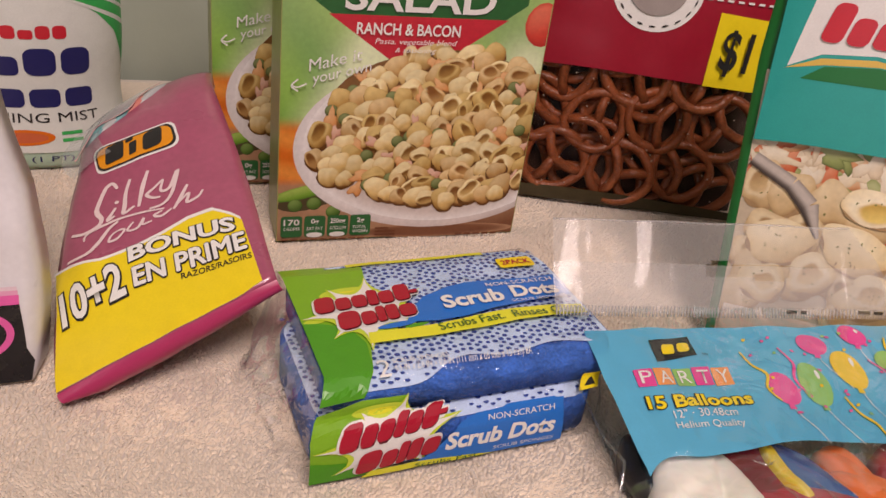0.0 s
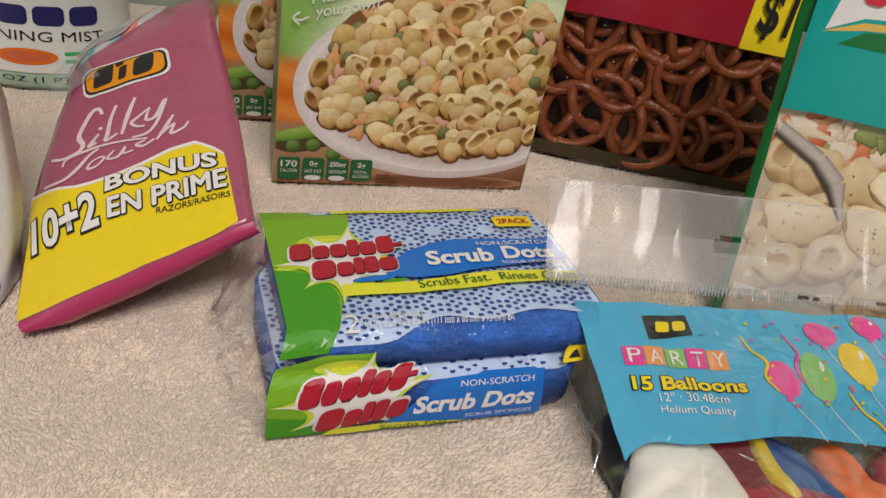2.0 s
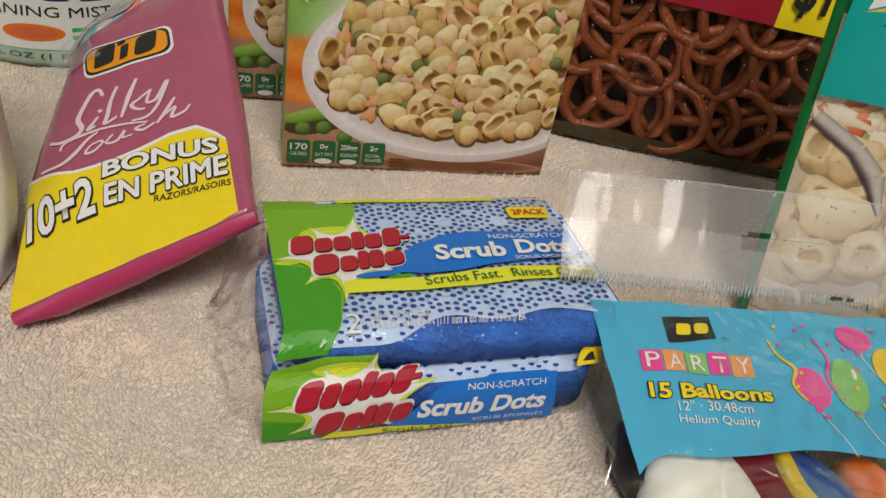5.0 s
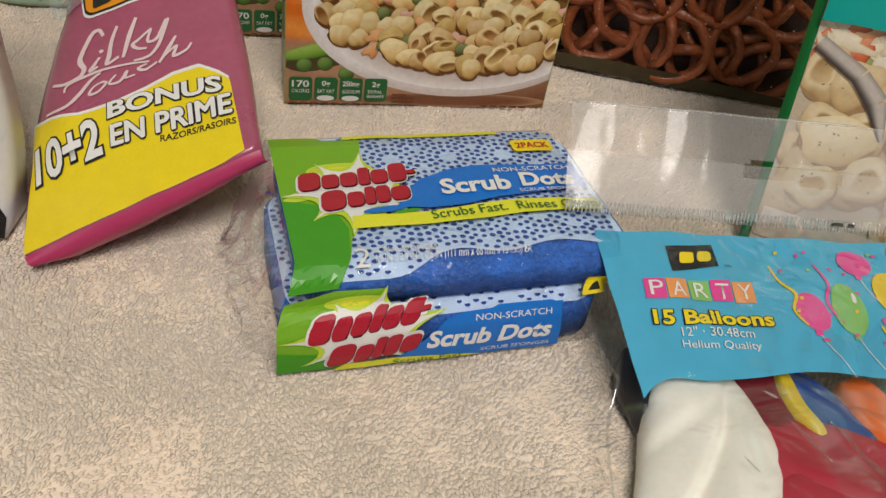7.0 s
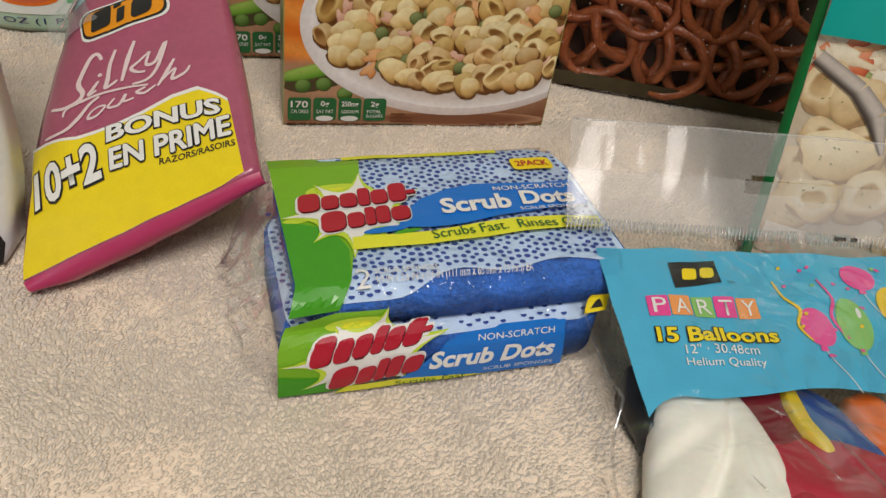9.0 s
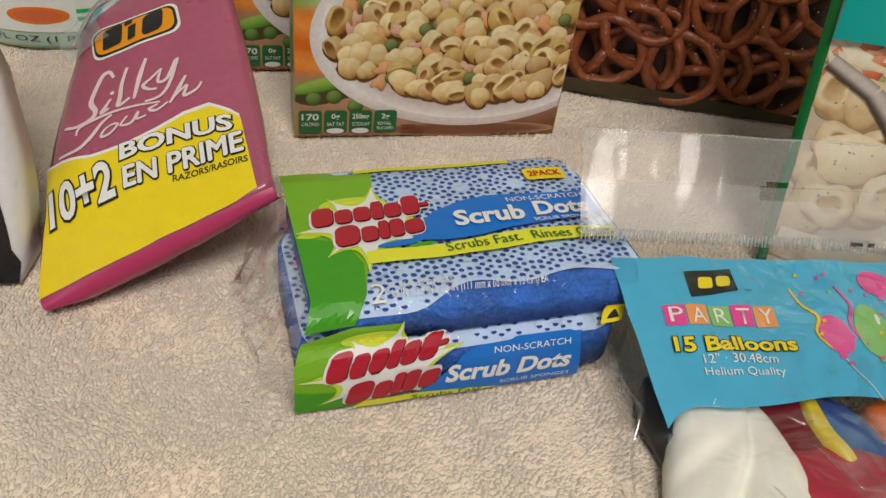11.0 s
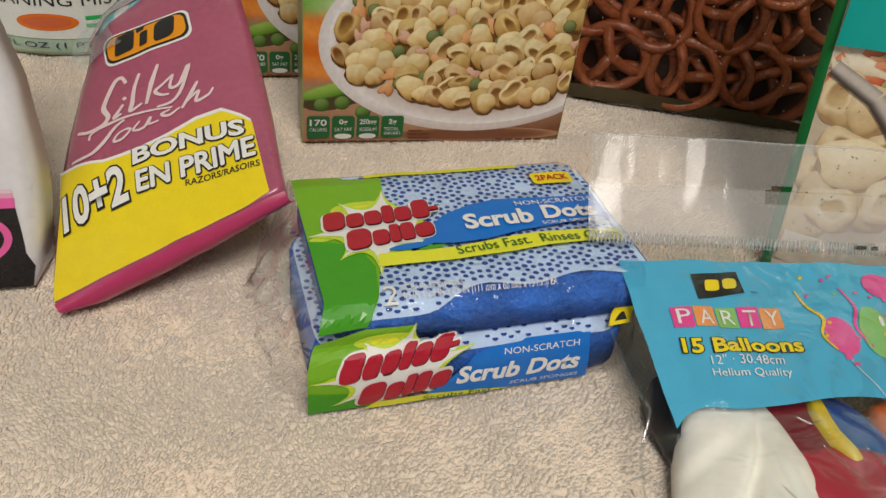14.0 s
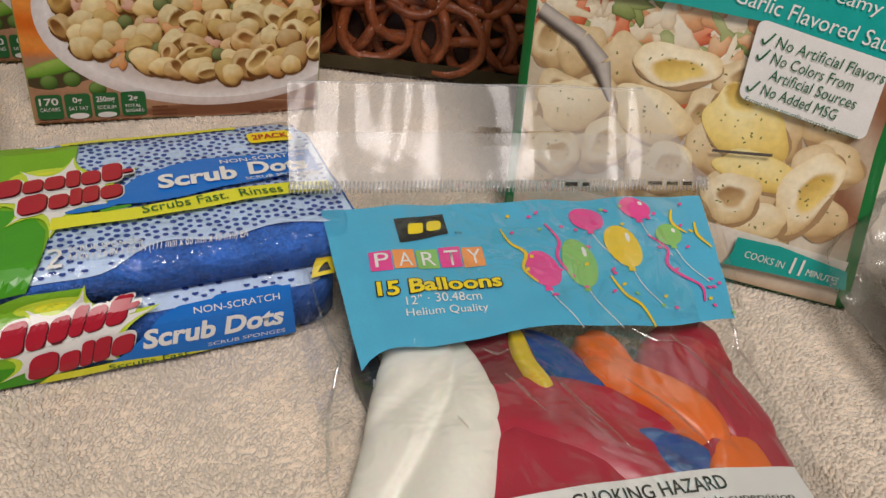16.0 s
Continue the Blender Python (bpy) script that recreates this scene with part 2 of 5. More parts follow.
def tube(points, radius, sides=8, closed=False):
    """A round rod along a line of points; radius is a number or a function of 0..1."""
    bm = bmesh.new()
    p = [Vector(q) for q in points]
    n = len(p)
    rings = []
    for i, q in enumerate(p):
        t = (p[(i + 1) % n] - p[i - 1]) if closed else (p[min(i + 1, n - 1)] - p[max(i - 1, 0)])
        t.normalize()
        a = t.orthogonal() if abs(t.z) > 0.9 else t.cross(Vector((0, 0, 1)))
        a.normalize()
        b = t.cross(a)
        r = radius(i / (n - 1)) if callable(radius) else radius
        rings.append([bm.verts.new(q + r * (math.cos(2 * math.pi * k / sides) * a + math.sin(2 * math.pi * k / sides) * b)) for k in range(sides)])
    for i in range(n if closed else n - 1):
        r, s = rings[i], rings[(i + 1) % n]
        for k in range(sides):
            bm.faces.new((r[k], r[(k + 1) % sides], s[(k + 1) % sides], s[k]))
    if not closed:
        bm.faces.new(rings[0][::-1])
        bm.faces.new(rings[-1])
    return bm


def fuse(bm, other):
    me = bpy.data.meshes.new("join")
    other.to_mesh(me)
    bm.from_mesh(me)
    other.free()
    bpy.data.meshes.remove(me)
    return bm


# ---- printed photographs: smooth colour laid on a flat print, held in a colour attribute ----


def photo_ink(name, rough=0.33):
    m, nodes, links, p = principled("ink_" + name)
    at = nodes.new("ShaderNodeAttribute")
    at.attribute_name = "print_colour"
    tc, n = nodes.new("ShaderNodeTexCoord"), nodes.new("ShaderNodeTexNoise")
    n.inputs["Scale"].default_value, n.inputs["Detail"].default_value = 420, 4
    links.new(tc.outputs["Object"], n.inputs["Vector"])
    r = nodes.new("ShaderNodeMapRange")
    r.inputs["To Min"].default_value, r.inputs["To Max"].default_value = 0.84, 1.16
    links.new(n.outputs["Fac"], r.inputs["Value"])
    mul = nodes.new("ShaderNodeVectorMath")
    mul.operation = "SCALE"
    links.new(at.outputs["Color"], mul.inputs[0])
    links.new(r.outputs[0], mul.inputs["Scale"])
    links.new(mul.outputs[0], p.inputs["Base Color"])
    p.inputs["Roughness"].default_value = rough
    return m


PHOTO_INK = photo_ink("photograph")


def mixed(a, b, t):
    t = min(max(t, 0.0), 1.0)
    return tuple(x + (y - x) * t for x, y in zip(a, b))


def smooth(x, a, b):
    t = min(max((x - a) / (b - a), 0.0), 1.0)
    return t * t * (3 - 2 * t)


class Photo:
    """Collects printed shapes with smooth colours on the surface S."""

    def __init__(self, S, lift, gap=0.0015):
        self.S, self.lift, self.gap, self.n = S, lift, gap, 0
        self.verts, self.faces, self.cols = [], [], []

    def grid(self, place, nu, nv, colour):
        base = len(self.verts)
        for j in range(nv + 1):
            for i in range(nu + 1):
                u, v = place(i / nu, j / nv)
                self.verts.append(self.S(u, v, self.lift + self.gap * self.n))
                self.cols.append(colour(i / nu, j / nv, u, v))
        for j in range(nv):
            for i in range(nu):
                k = base + j * (nu + 1) + i
                self.faces.append((k, k + 1, k + nu + 2, k + nu + 1))
        self.n += 1

    def disc(self, cx, cy, rx, ry, rot, colour, seg=20, rings=6, wob=0.0, clip=None):
        """colour(x, y) for x, y in the unit disc."""
        c, s = math.cos(radians(rot)), math.sin(radians(rot))
        base = len(self.verts)
        for j in range(rings + 1):
            for i in range(seg):
                a, r = 2 * math.pi * i / seg, j / rings
                x, y = r * math.cos(a), r * math.sin(a)
                k = 1 + wob * math.sin(3 * a + self.n) + 0.6 * wob * math.sin(5 * a + 2.3 * self.n)
                u, v = cx + k * (rx * x * c - ry * y * s), cy + k * (rx * x * s + ry * y * c)
                if clip:
                    u, v = clip(u, v)
                self.verts.append(self.S(u, v, self.lift + self.gap * self.n))
                self.cols.append(colour(x, y))
        for j in range(rings):
            for i in range(seg):
                p, q = base + j * seg + i, base + j * seg + (i + 1) % seg
                self.faces.append((p, q, q + seg, p + seg))
        self.n += 1

    def done(self, name, parent, label="", local=False):
        m = Matrix() if local else chain(parent).inverted()
        me = bpy.data.meshes.new(name)
        me.from_pydata([m @ v for v in self.verts], [], self.faces)
        at = me.color_attributes.new("print_colour", "FLOAT_COLOR", "POINT")
        at.data.foreach_set("color", [x for c in self.cols for x in (*c, 1.0)])
        me.materials.append(PHOTO_INK)
        for p in me.polygons:
            p.use_smooth = True
        ob = new(name, me)
        ob.parent = parent
        return tagged(ob, label)


def pasta_shell(ph, rng, u, v, r, tones, clip=None, seg=26, rings=11):
    """One photographed pasta shell: a plump cup with a rolled lip, turned any way."""
    dark, mid, light = tones
    rot = rng.uniform(0, 360)
    lx, ly = math.cos(radians(112 - rot)), math.sin(radians(112 - rot))
    open_, tint = rng.random() < 0.45, rng.uniform(0.88, 1.08)
    mx, my, mr, long_ = rng.uniform(-0.15, 0.15), rng.choice((-1, 1)) * rng.uniform(0.20, 0.42), rng.uniform(0.28, 0.50), rng.uniform(0.45, 0.8)
    ribs = rng.uniform(6, 9)

    def colour(x, y):
        q = x * x + y * y
        t = 0.46 + 0.50 * (x * lx + y * ly) + 0.24 * math.sqrt(max(0.0, 1 - q)) - 0.12 * smooth(q, 0.75, 1.0)
        t += 0.05 * math.sin(ribs * (x + 0.4 * y * y))
        if open_:
            d = math.hypot((x - mx) * long_, y - my) / mr
            cup = -0.05 + 0.42 * smooth(-(x - mx) * lx - (y - my) * ly, -mr, mr)
            lip = t + 0.20 * math.exp(-((d - 1.25) / 0.25) ** 2)
            t = cup + (lip - cup) * smooth(d, 0.80, 1.10)
        c = mixed(dark, mid, t * 2) if t < 0.5 else mixed(mid, light, t * 2 - 1)
        return tuple(k * tint for k in c)
    ph.disc(u + 0.06 * r, v - 0.20 * r, r * 1.08, r * 0.86, rot, lambda x, y: mixed(dark, (0.10, 0.035, 0.008), 0.75), 16, 2, 0.05, clip)
    ph.disc(u, v, r * rng.uniform(0.92, 1.12), r * rng.uniform(0.74, 0.94), rot, colour, seg, rings, 0.07, clip)


def ball(ph, u, v, rx, ry, rot, tones, clip=None, wob=0.0):
    lx, ly = math.cos(radians(115 - rot)), math.sin(radians(115 - rot))

    def colour(x, y):
        t = 0.45 + 0.40 * (x * lx + y * ly) + 0.25 * math.sqrt(max(0, 1 - x * x - y * y)) - 0.25 * smooth(x * x + y * y, 0.6, 1)
        return mixed(tones[0], tones[1], t * 2) if t < 0.5 else mixed(tones[1], tones[2], t * 2 - 1)
    ph.disc(u, v, rx, ry, rot, colour, 16, 5, wob, clip)


# ---- the room that closes the place ----


def wall(name, x0, y0, z0, x1, y1, z1, m):
    return tagged(part(name, box_bm(x0, y0, z0, x1, y1, z1), m, None, smooth=False), kind="structure")


wall("wall_north", -1.5, 0.66, -0.75, 1.5, 0.76, 1.75, WALL)
# unseen walls added to close the room, dark so they bounce little light
wall("wall_east", 1.5, -1.6, -0.75, 1.6, 0.76, 1.75, WALL_DARK)
wall("wall_west", -1.6, -1.6, -0.75, -1.5, 0.76, 1.75, WALL_DARK)
wall("wall_south", -1.5, -1.6, -0.75, 1.5, -1.5, 1.75, WALL_DARK)
wall("floor", -1.6, -1.6, -0.80, 1.6, 0.76, -0.752, WOOD)
# unseen ceiling, its grey lowered to weaken reflections on the packs
wall("ceiling", -1.6, -1.6, 1.752, 1.6, 0.76, 1.80, CEIL)

# ---- table and towel ----
table = thing("table", (0.1, 0.2, -0.75), "dark wooden table under a beige towel", "table")
part("tabletop", box_bm(-0.55, -0.25, -0.036, 0.75, 0.655, -0.007, 0.003), WOOD, table)
for x in (-0.50, 0.70):
    for y in (-0.20, 0.60):
        part("leg", box_bm(x - 0.03, y - 0.03, -0.75, x + 0.03, y + 0.03, -0.037, 0.004), WOOD, table)


def towel_z(x, y):
    """Soft waves of the towel, flat where things stand."""
    q = Vector((x * 9, y * 9, 0))
    z = 0.0020 * noise.noise(q) + 0.0010 * noise.noise(q * 3.1)
    ridge = (y - 0.196 + 0.16 * (x + 0.06)) / 0.020
    z += 0.0055 * math.exp(-ridge * ridge) * smooth(-x, -0.005, 0.05)
    return z - 0.0022


towel = tagged(part("towel", shell(150, 120, lambda a, b: Vector((-0.5 + 1.2 * a, -0.2 + 0.84 * b, towel_z(-0.5 + 1.2 * a, -0.2 + 0.84 * b))),
                                   lambda a, b: Vector((-0.5 + 1.2 * a, -0.2 + 0.84 * b, -0.0065))), TOWEL, None), "thick beige terry towel spread flat on the table", "towel")


def terry_pile():
    """The towel's pile: short bent tufts, in one mesh."""
    rng = np.random.default_rng(5)
    xs, ys = np.meshgrid(np.arange(-0.16, 0.37, 0.00128), np.arange(0.125, 0.52, 0.00128))
    x = xs.ravel() + rng.uniform(-0.0008, 0.0008, xs.size)
    y = ys.ravel() + rng.uniform(-0.0008, 0.0008, xs.size)
    z = np.array([towel_z(a, b) for a, b in zip(x, y)])
    clump = np.array([noise.noise(Vector((a * 120, b * 120, 3))) for a, b in zip(x, y)])
    turn = 0.6 + clump * 1.6 + 3.0 * np.array([noise.noise(Vector((a * 22, b * 22, 8))) for a, b in zip(x, y)]) + rng.uniform(-0.8, 0.8, x.size)
    lean = 0.0007 + 0.0006 * rng.random(x.size)
    h = 0.0013 + 0.0004 * rng.random(x.size) + 0.0004 * clump
    w = 0.00078 + 0.0003 * rng.random(x.size)
    cx, sx = np.cos(turn), np.sin(turn)
    V = np.empty((x.size, 6, 3))
    for k, (along, side, up) in enumerate(((-0.3, -1, 0), (-0.3, 1, 0), (0.9, 0, 0), (0.2, -0.75, 1), (0.2, 0.75, 1), (1.1, 0, 0.85))):
        V[:, k, 0] = x + cx * (along * w + up * lean) - sx * side * w
        V[:, k, 1] = y + sx * (along * w + up * lean) + cx * side * w
        V[:, k, 2] = z - 0.0004 + h * up
    base = (np.arange(x.size) * 6)[:, None]
    tri = np.concatenate([base + np.array(t) for t in ((0, 1, 4), (0, 4, 3), (1, 2, 5), (1, 5, 4), (2, 0, 3), (2, 3, 5), (3, 4, 5))])
    me = bpy.data.meshes.new("terry_pile")
    me.from_pydata(V.reshape(-1, 3).tolist(), [], tri.tolist())
    me.materials.append(TOWEL)
    for p in me.polygons:
        p.use_smooth = True
    ob = new("terry_pile", me)
    ob.parent = towel
    return tagged(ob, "looped beige terry pile of the towel", kind="stuff")


terry_pile()

# ---- pasta salad boxes ----
G_DARK = ink("dark_green", (0.015, 0.13, 0.035))
ORANGE = ink("orange", (0.75, 0.16, 0.01))
BROWN_TXT = ink("brown_text", (0.16, 0.05, 0.02))


def jittered(rng, u0, v0, u1, v1, step):
    pts = []
    v, row = v1, 0
    while v > v0:
        u = u0 + (step / 2 if row % 2 else 0)
        while u < u1:
            pts.append((u + rng.uniform(-0.3, 0.3) * step, v + rng.uniform(-0.3, 0.3) * step))
            u += step
        v -= step * 0.78
        row += 1
    return pts


def pasta_box(at, turn):
    W, H, D = 130.0, 190.0, 33.0
    box = thing("pasta_box", at, "green cardboard box of ranch and bacon pasta salad", "food box", "pasta salad boxes", turn)

    def S(u, v, h):
        return Vector((u * MM, -h * MM - 0.0006 * math.sin(math.pi * min(max(v / H, 0), 1)) - 0.04 * v * MM, v * MM))
    bm = shell(6, 10, lambda a, b: S(W * a, H * b, 0), lambda a, b: Vector((W * a * MM, D * MM - 0.04 * H * b * MM, H * b * MM)))
    part("carton", bm, CARD_EDGE, box, smooth=False, local=True)
    rng = random.Random(11)
    ph = Photo(S, 0.2)
    green, pale, deep, orange, tan, tan2 = (0.20, 0.44, 0.045), (0.74, 0.82, 0.52), (0.08, 0.30, 0.02), (0.72, 0.15, 0.012), (0.46, 0.25, 0.14), (0.20, 0.075, 0.035)

    def scenery(a, b, u, v):
        glow = math.exp(-(((u - 0.55 * (v - 70) - 26) / 15) ** 2)) + 0.9 * math.exp(-(((u - 122) / 16) ** 2 + ((v - 96) / 14) ** 2))
        c = mixed(mixed(deep, green, 0.5 + 0.5 * math.sin(u * 0.12 + v * 0.09)), pale, glow + 0.25 * smooth(v, 60, 130))
        o = mixed(orange, (0.85, 0.30, 0.05), 0.5 + 0.5 * math.sin(v * 0.35 + u * 0.1))
        c = mixed(o, c, smooth(v, 61, 69))
        t = mixed(tan, tan2, smooth(u, 40, 128) * 0.9 * smooth(v, 30, 4) + 0.1 * math.sin(u * 0.2) + 0.35 * smooth(v, 12, 0))
        return mixed(t, c, smooth(v, 31, 36))
    ph.grid(lambda a, b: (0.4 + 129.2 * a, 0.4 + 189 * b), 64, 96, scenery)

    def clip(u, v):
        return min(max(u, 0.5), 129.5), v
    ball(ph, 127, 117, 10, 11, 0, ((0.45, 0.02, 0.02), (0.66, 0.05, 0.03), (0.8, 0.2, 0.12)), clip)
    pea = ((0.015, 0.045, 0.008), (0.07, 0.16, 0.02), (0.22, 0.36, 0.09))
    ph.disc(17, 24, 19, 5.5, 10, lambda x, y: (0.07, 0.05, 0.02), 18, 2, 0.1, clip)
    ball(ph, 13, 28, 17, 3.6, 14, ((0.05, 0.16, 0.01), (0.16, 0.36, 0.03), (0.4, 0.58, 0.12)), clip)
    for u, v in ((26, 27), (33, 23.5), (9, 20.5), (18.5, 21.5), (28.5, 16.5)):
        ball(ph, u, v, 3.8, 3.7, 0, pea, clip)
    # bowl
    white, lilac, shade = (0.88, 0.84, 0.82), (0.74, 0.66, 0.63), (0.34, 0.24, 0.21)

    def bowl(x, y):
        c = mixed(white, lilac, smooth(-y, 0.55, 0.95))
        return mixed(c, shade, 0.45 * smooth(x - 0.9 * y, 1.1, 1.5) + 0.25 * smooth(x * x + y * y, 0.95, 1.0))
    ph.disc(84, 3.5, 46, 4, 0, lambda x, y: mixed(tan2, tan, smooth(x * x + y * y, 0.5, 1.0)), 30, 5, 0, clip)
    ph.disc(82, 52, 75, 46.5, 0, bowl, 72, 10, 0.0, clip)
    ph.disc(83.5, 54, 71.5, 44.5, 0, lambda x, y: mixed((0.88, 0.84, 0.82), (0.62, 0.52, 0.47), smooth(1 - x * x - y * y, 0.02, 0.3)), 64, 8, 0.0, clip)

    def inside(u, v):
        if not 16 < u < 132:
            return False
        low_edge = 55 - 36.0 * math.sqrt(max(0, 1 - ((u - 84) / 70) ** 2)) + 1
        top = 52 + 54 * math.sqrt(max(0, 1 - ((u - 84) / 68) ** 2)) - 3
        return low_edge < v < top
    for low, high, slope, u0, col in ((90, 150, 1.40, 12.0, (0.012, 0.12, 0.03)), (89, 118.5, 1.45, 21.0, (0.58, 0.022, 0.04))):
        edge = 126.0 if u0 < 20 else 118.5
        ph.grid(lambda a, b: ((u0 + max(edge - (low + (high - low) * b), 0) * slope) * (1 - a) + (129.0 - u0 - max(edge - (low + (high - low) * b), 0) * slope) * a, low + (high - low) * b), 6, 40, lambda a, b, u, v: col)
    ph.disc(84, 65, 64, 38, 0, lambda x, y: (0.22, 0.10, 0.03), 40, 3, 0.03, clip)
    warm, deep = ((0.24, 0.09, 0.02), (0.58, 0.33, 0.11), (0.80, 0.60, 0.31)), ((0.20, 0.08, 0.015), (0.50, 0.28, 0.07), (0.76, 0.56, 0.22))
    cream = ((0.24, 0.10, 0.02), (0.70, 0.46, 0.16), (0.94, 0.80, 0.46))
    spots = jittered(rng, 12, 14, 130, 106, 7.4)
    for u, v in spots:
        if not inside(u, v):
            continue
        k = rng.random()
        if k < 0.05:
            ball(ph, u, v, 3.3, 3.2, 0, ((0.03, 0.04, 0.01), (0.12, 0.15, 0.04), (0.30, 0.34, 0.14)), clip)
        elif k < 0.15:
            ball(ph, u, v, rng.uniform(3.6, 5.6), rng.uniform(2.4, 3.6), rng.uniform(0, 180), ((0.40, 0.13, 0.03), (0.72, 0.32, 0.11), (0.86, 0.52, 0.26)), clip, 0.3)
        elif k < 0.22:
            ball(ph, u, v, rng.uniform(3.0, 4.6), rng.uniform(1.8, 2.6), rng.uniform(0, 180), ((0.40, 0.14, 0.08), (0.70, 0.36, 0.24), (0.84, 0.58, 0.44)), clip, 0.3)
        else:
            pasta_shell(ph, rng, u, v, 6.3 * rng.uniform(0.8, 1.2), rng.choice((cream, cream, warm, deep)), clip)
    ph.done("front_photograph", box, "printed photograph of a bowl of pasta shells", local=True)
    # nutrition tabs
    for k in range(4):
        u = 2.0 + 11.9 * k
        tab_shapes = [(rrect(u, 2.5, u + 10.9, 14.8, 1.6), 0)] + ([(ell(u + 5.4, 3.6, 4.2, 1.5, 16), 1)] if k in (1, 2) else [])
        printed("nutrition_tab", tab_shapes, S, [G_DARK, WHITE], box, local=True, lift=1.0, step=0)
    for k, (big, small) in enumerate((("170", "CALORIES"), ("0g", "SAT FAT"), ("250mg", "SODIUM"), ("2g", "TOTAL\nSUGARS"))):
        u = 2.0 + 11.9 * k
        w = {0: 8, 1: 4, 2: 8, 3: 4}[k]
        letters(big, S, (u + 5.4 - w / 2, 9.6), w, 3.6, WHITE, box, bold=0.02, local=True, lift=1.4)
        letters(small, S, (u + 1.4, 6.6 if k < 3 else 4.4), 8.2, 1.9 if k < 3 else 4.2, WHITE, box, local=True, lift=1.4)
    bars = [(rect(2 + 5 * i, 0.8, 5.8 + 5 * i, 1.6), 0) for i in range(9)] + [(rect(51, 6.4 - 2.0 * i, 62 - 4 * (i == 0), 7.4 - 2.0 * i), 0) for i in range(3)] + [(rect(96 + 5 * i, 0.9, 99.8 + 5 * i, 2.2), 0) for i in range(5)]
    tagged(printed("small_print", bars, S, [BROWN_TXT], box, local=True, lift=1.4, step=0), kind="stuff")
    letters("RANCH & BACON", S, (34, 109.8), 50, 5.6, WHITE, box, bold=0.02, local=True, lift=1.4)
    letters("Pasta, vegetable blend", S, (43, 104.8), 40, 3.3, WHITE, box, slant=0.25, local=True, lift=1.4)
    letters("& seasoning", S, (53, 101.0), 20, 3.0, WHITE, box, slant=0.25, local=True, lift=1.4)
    letters("SALAD", S, (28, 120.6), 72, 14, WHITE, box, bold=0.02, local=True, lift=1.4)
    letters("Make it", S, (13, 91.5), 26, 5.6, WHITE, box, 14, slant=0.25, local=True, lift=1.4)
    letters("your own", S, (15, 84.0), 29, 5.0, WHITE, box, 14, slant=0.25, local=True, lift=1.4)
    printed("arrow", [(q, 0) for q in ribbon([(5, 85), (8, 84), (12, 86)], 0.8) + ribbon([(8, 88), (5, 85), (8, 82.5)], 0.8)], S, [WHITE], box, local=True, lift=1.4, step=0)
    return box


YAW1 = math.degrees(math.atan2(0.017, 0.129))
pasta = pasta_box((-0.0025, 0.3845, 0.0), YAW1)
copy_thing(pasta, pose(-0.0385, 0.4530, 0.0, 0, 0, YAW1))

# ---- pack of scrub sponges ----
SP_O, SP_A = Vector((0.008, 0.211, 0.001)), math.atan2(0.023, 0.103)
SP_U, SP_V = Vector((math.cos(SP_A), math.sin(SP_A), 0)), Vector((-math.sin(SP_A), math.cos(SP_A), 0))
SPONGE = mat("blue_sponge", (0.032, 0.135, 0.50), 0.85, 0.55, 110, 1.0, 500)
SCRUB = mat("scrub_face", (0.58, 0.74, 0.97), 0.7, 0.08, 200, 0.3, 900)
DOT = mat("scrub_dot", (0.04, 0.085, 0.36), 0.6, 0.1, 300)
SB_GREEN, SB_LIME = ink("wrap_green", (0.06, 0.33, 0.015)), ink("wrap_lime", (0.55, 0.70, 0.05))
SB_BLUE, SB_RED = ink("wrap_blue", (0.006, 0.17, 0.62)), ink("wrap_red", (0.42, 0.010, 0.03))
SB_YELLOW = ink("wrap_yellow", (0.76, 0.76, 0.04))

sponge_pack = thing("sponge_pack", SP_O, "clear and green wrapped two-pack of blue dotted scrub sponges", "sponges")


def sp(u, v, z):
    return SP_O + SP_U * u * MM + SP_V * v * MM + Vector((0, 0, z * MM))


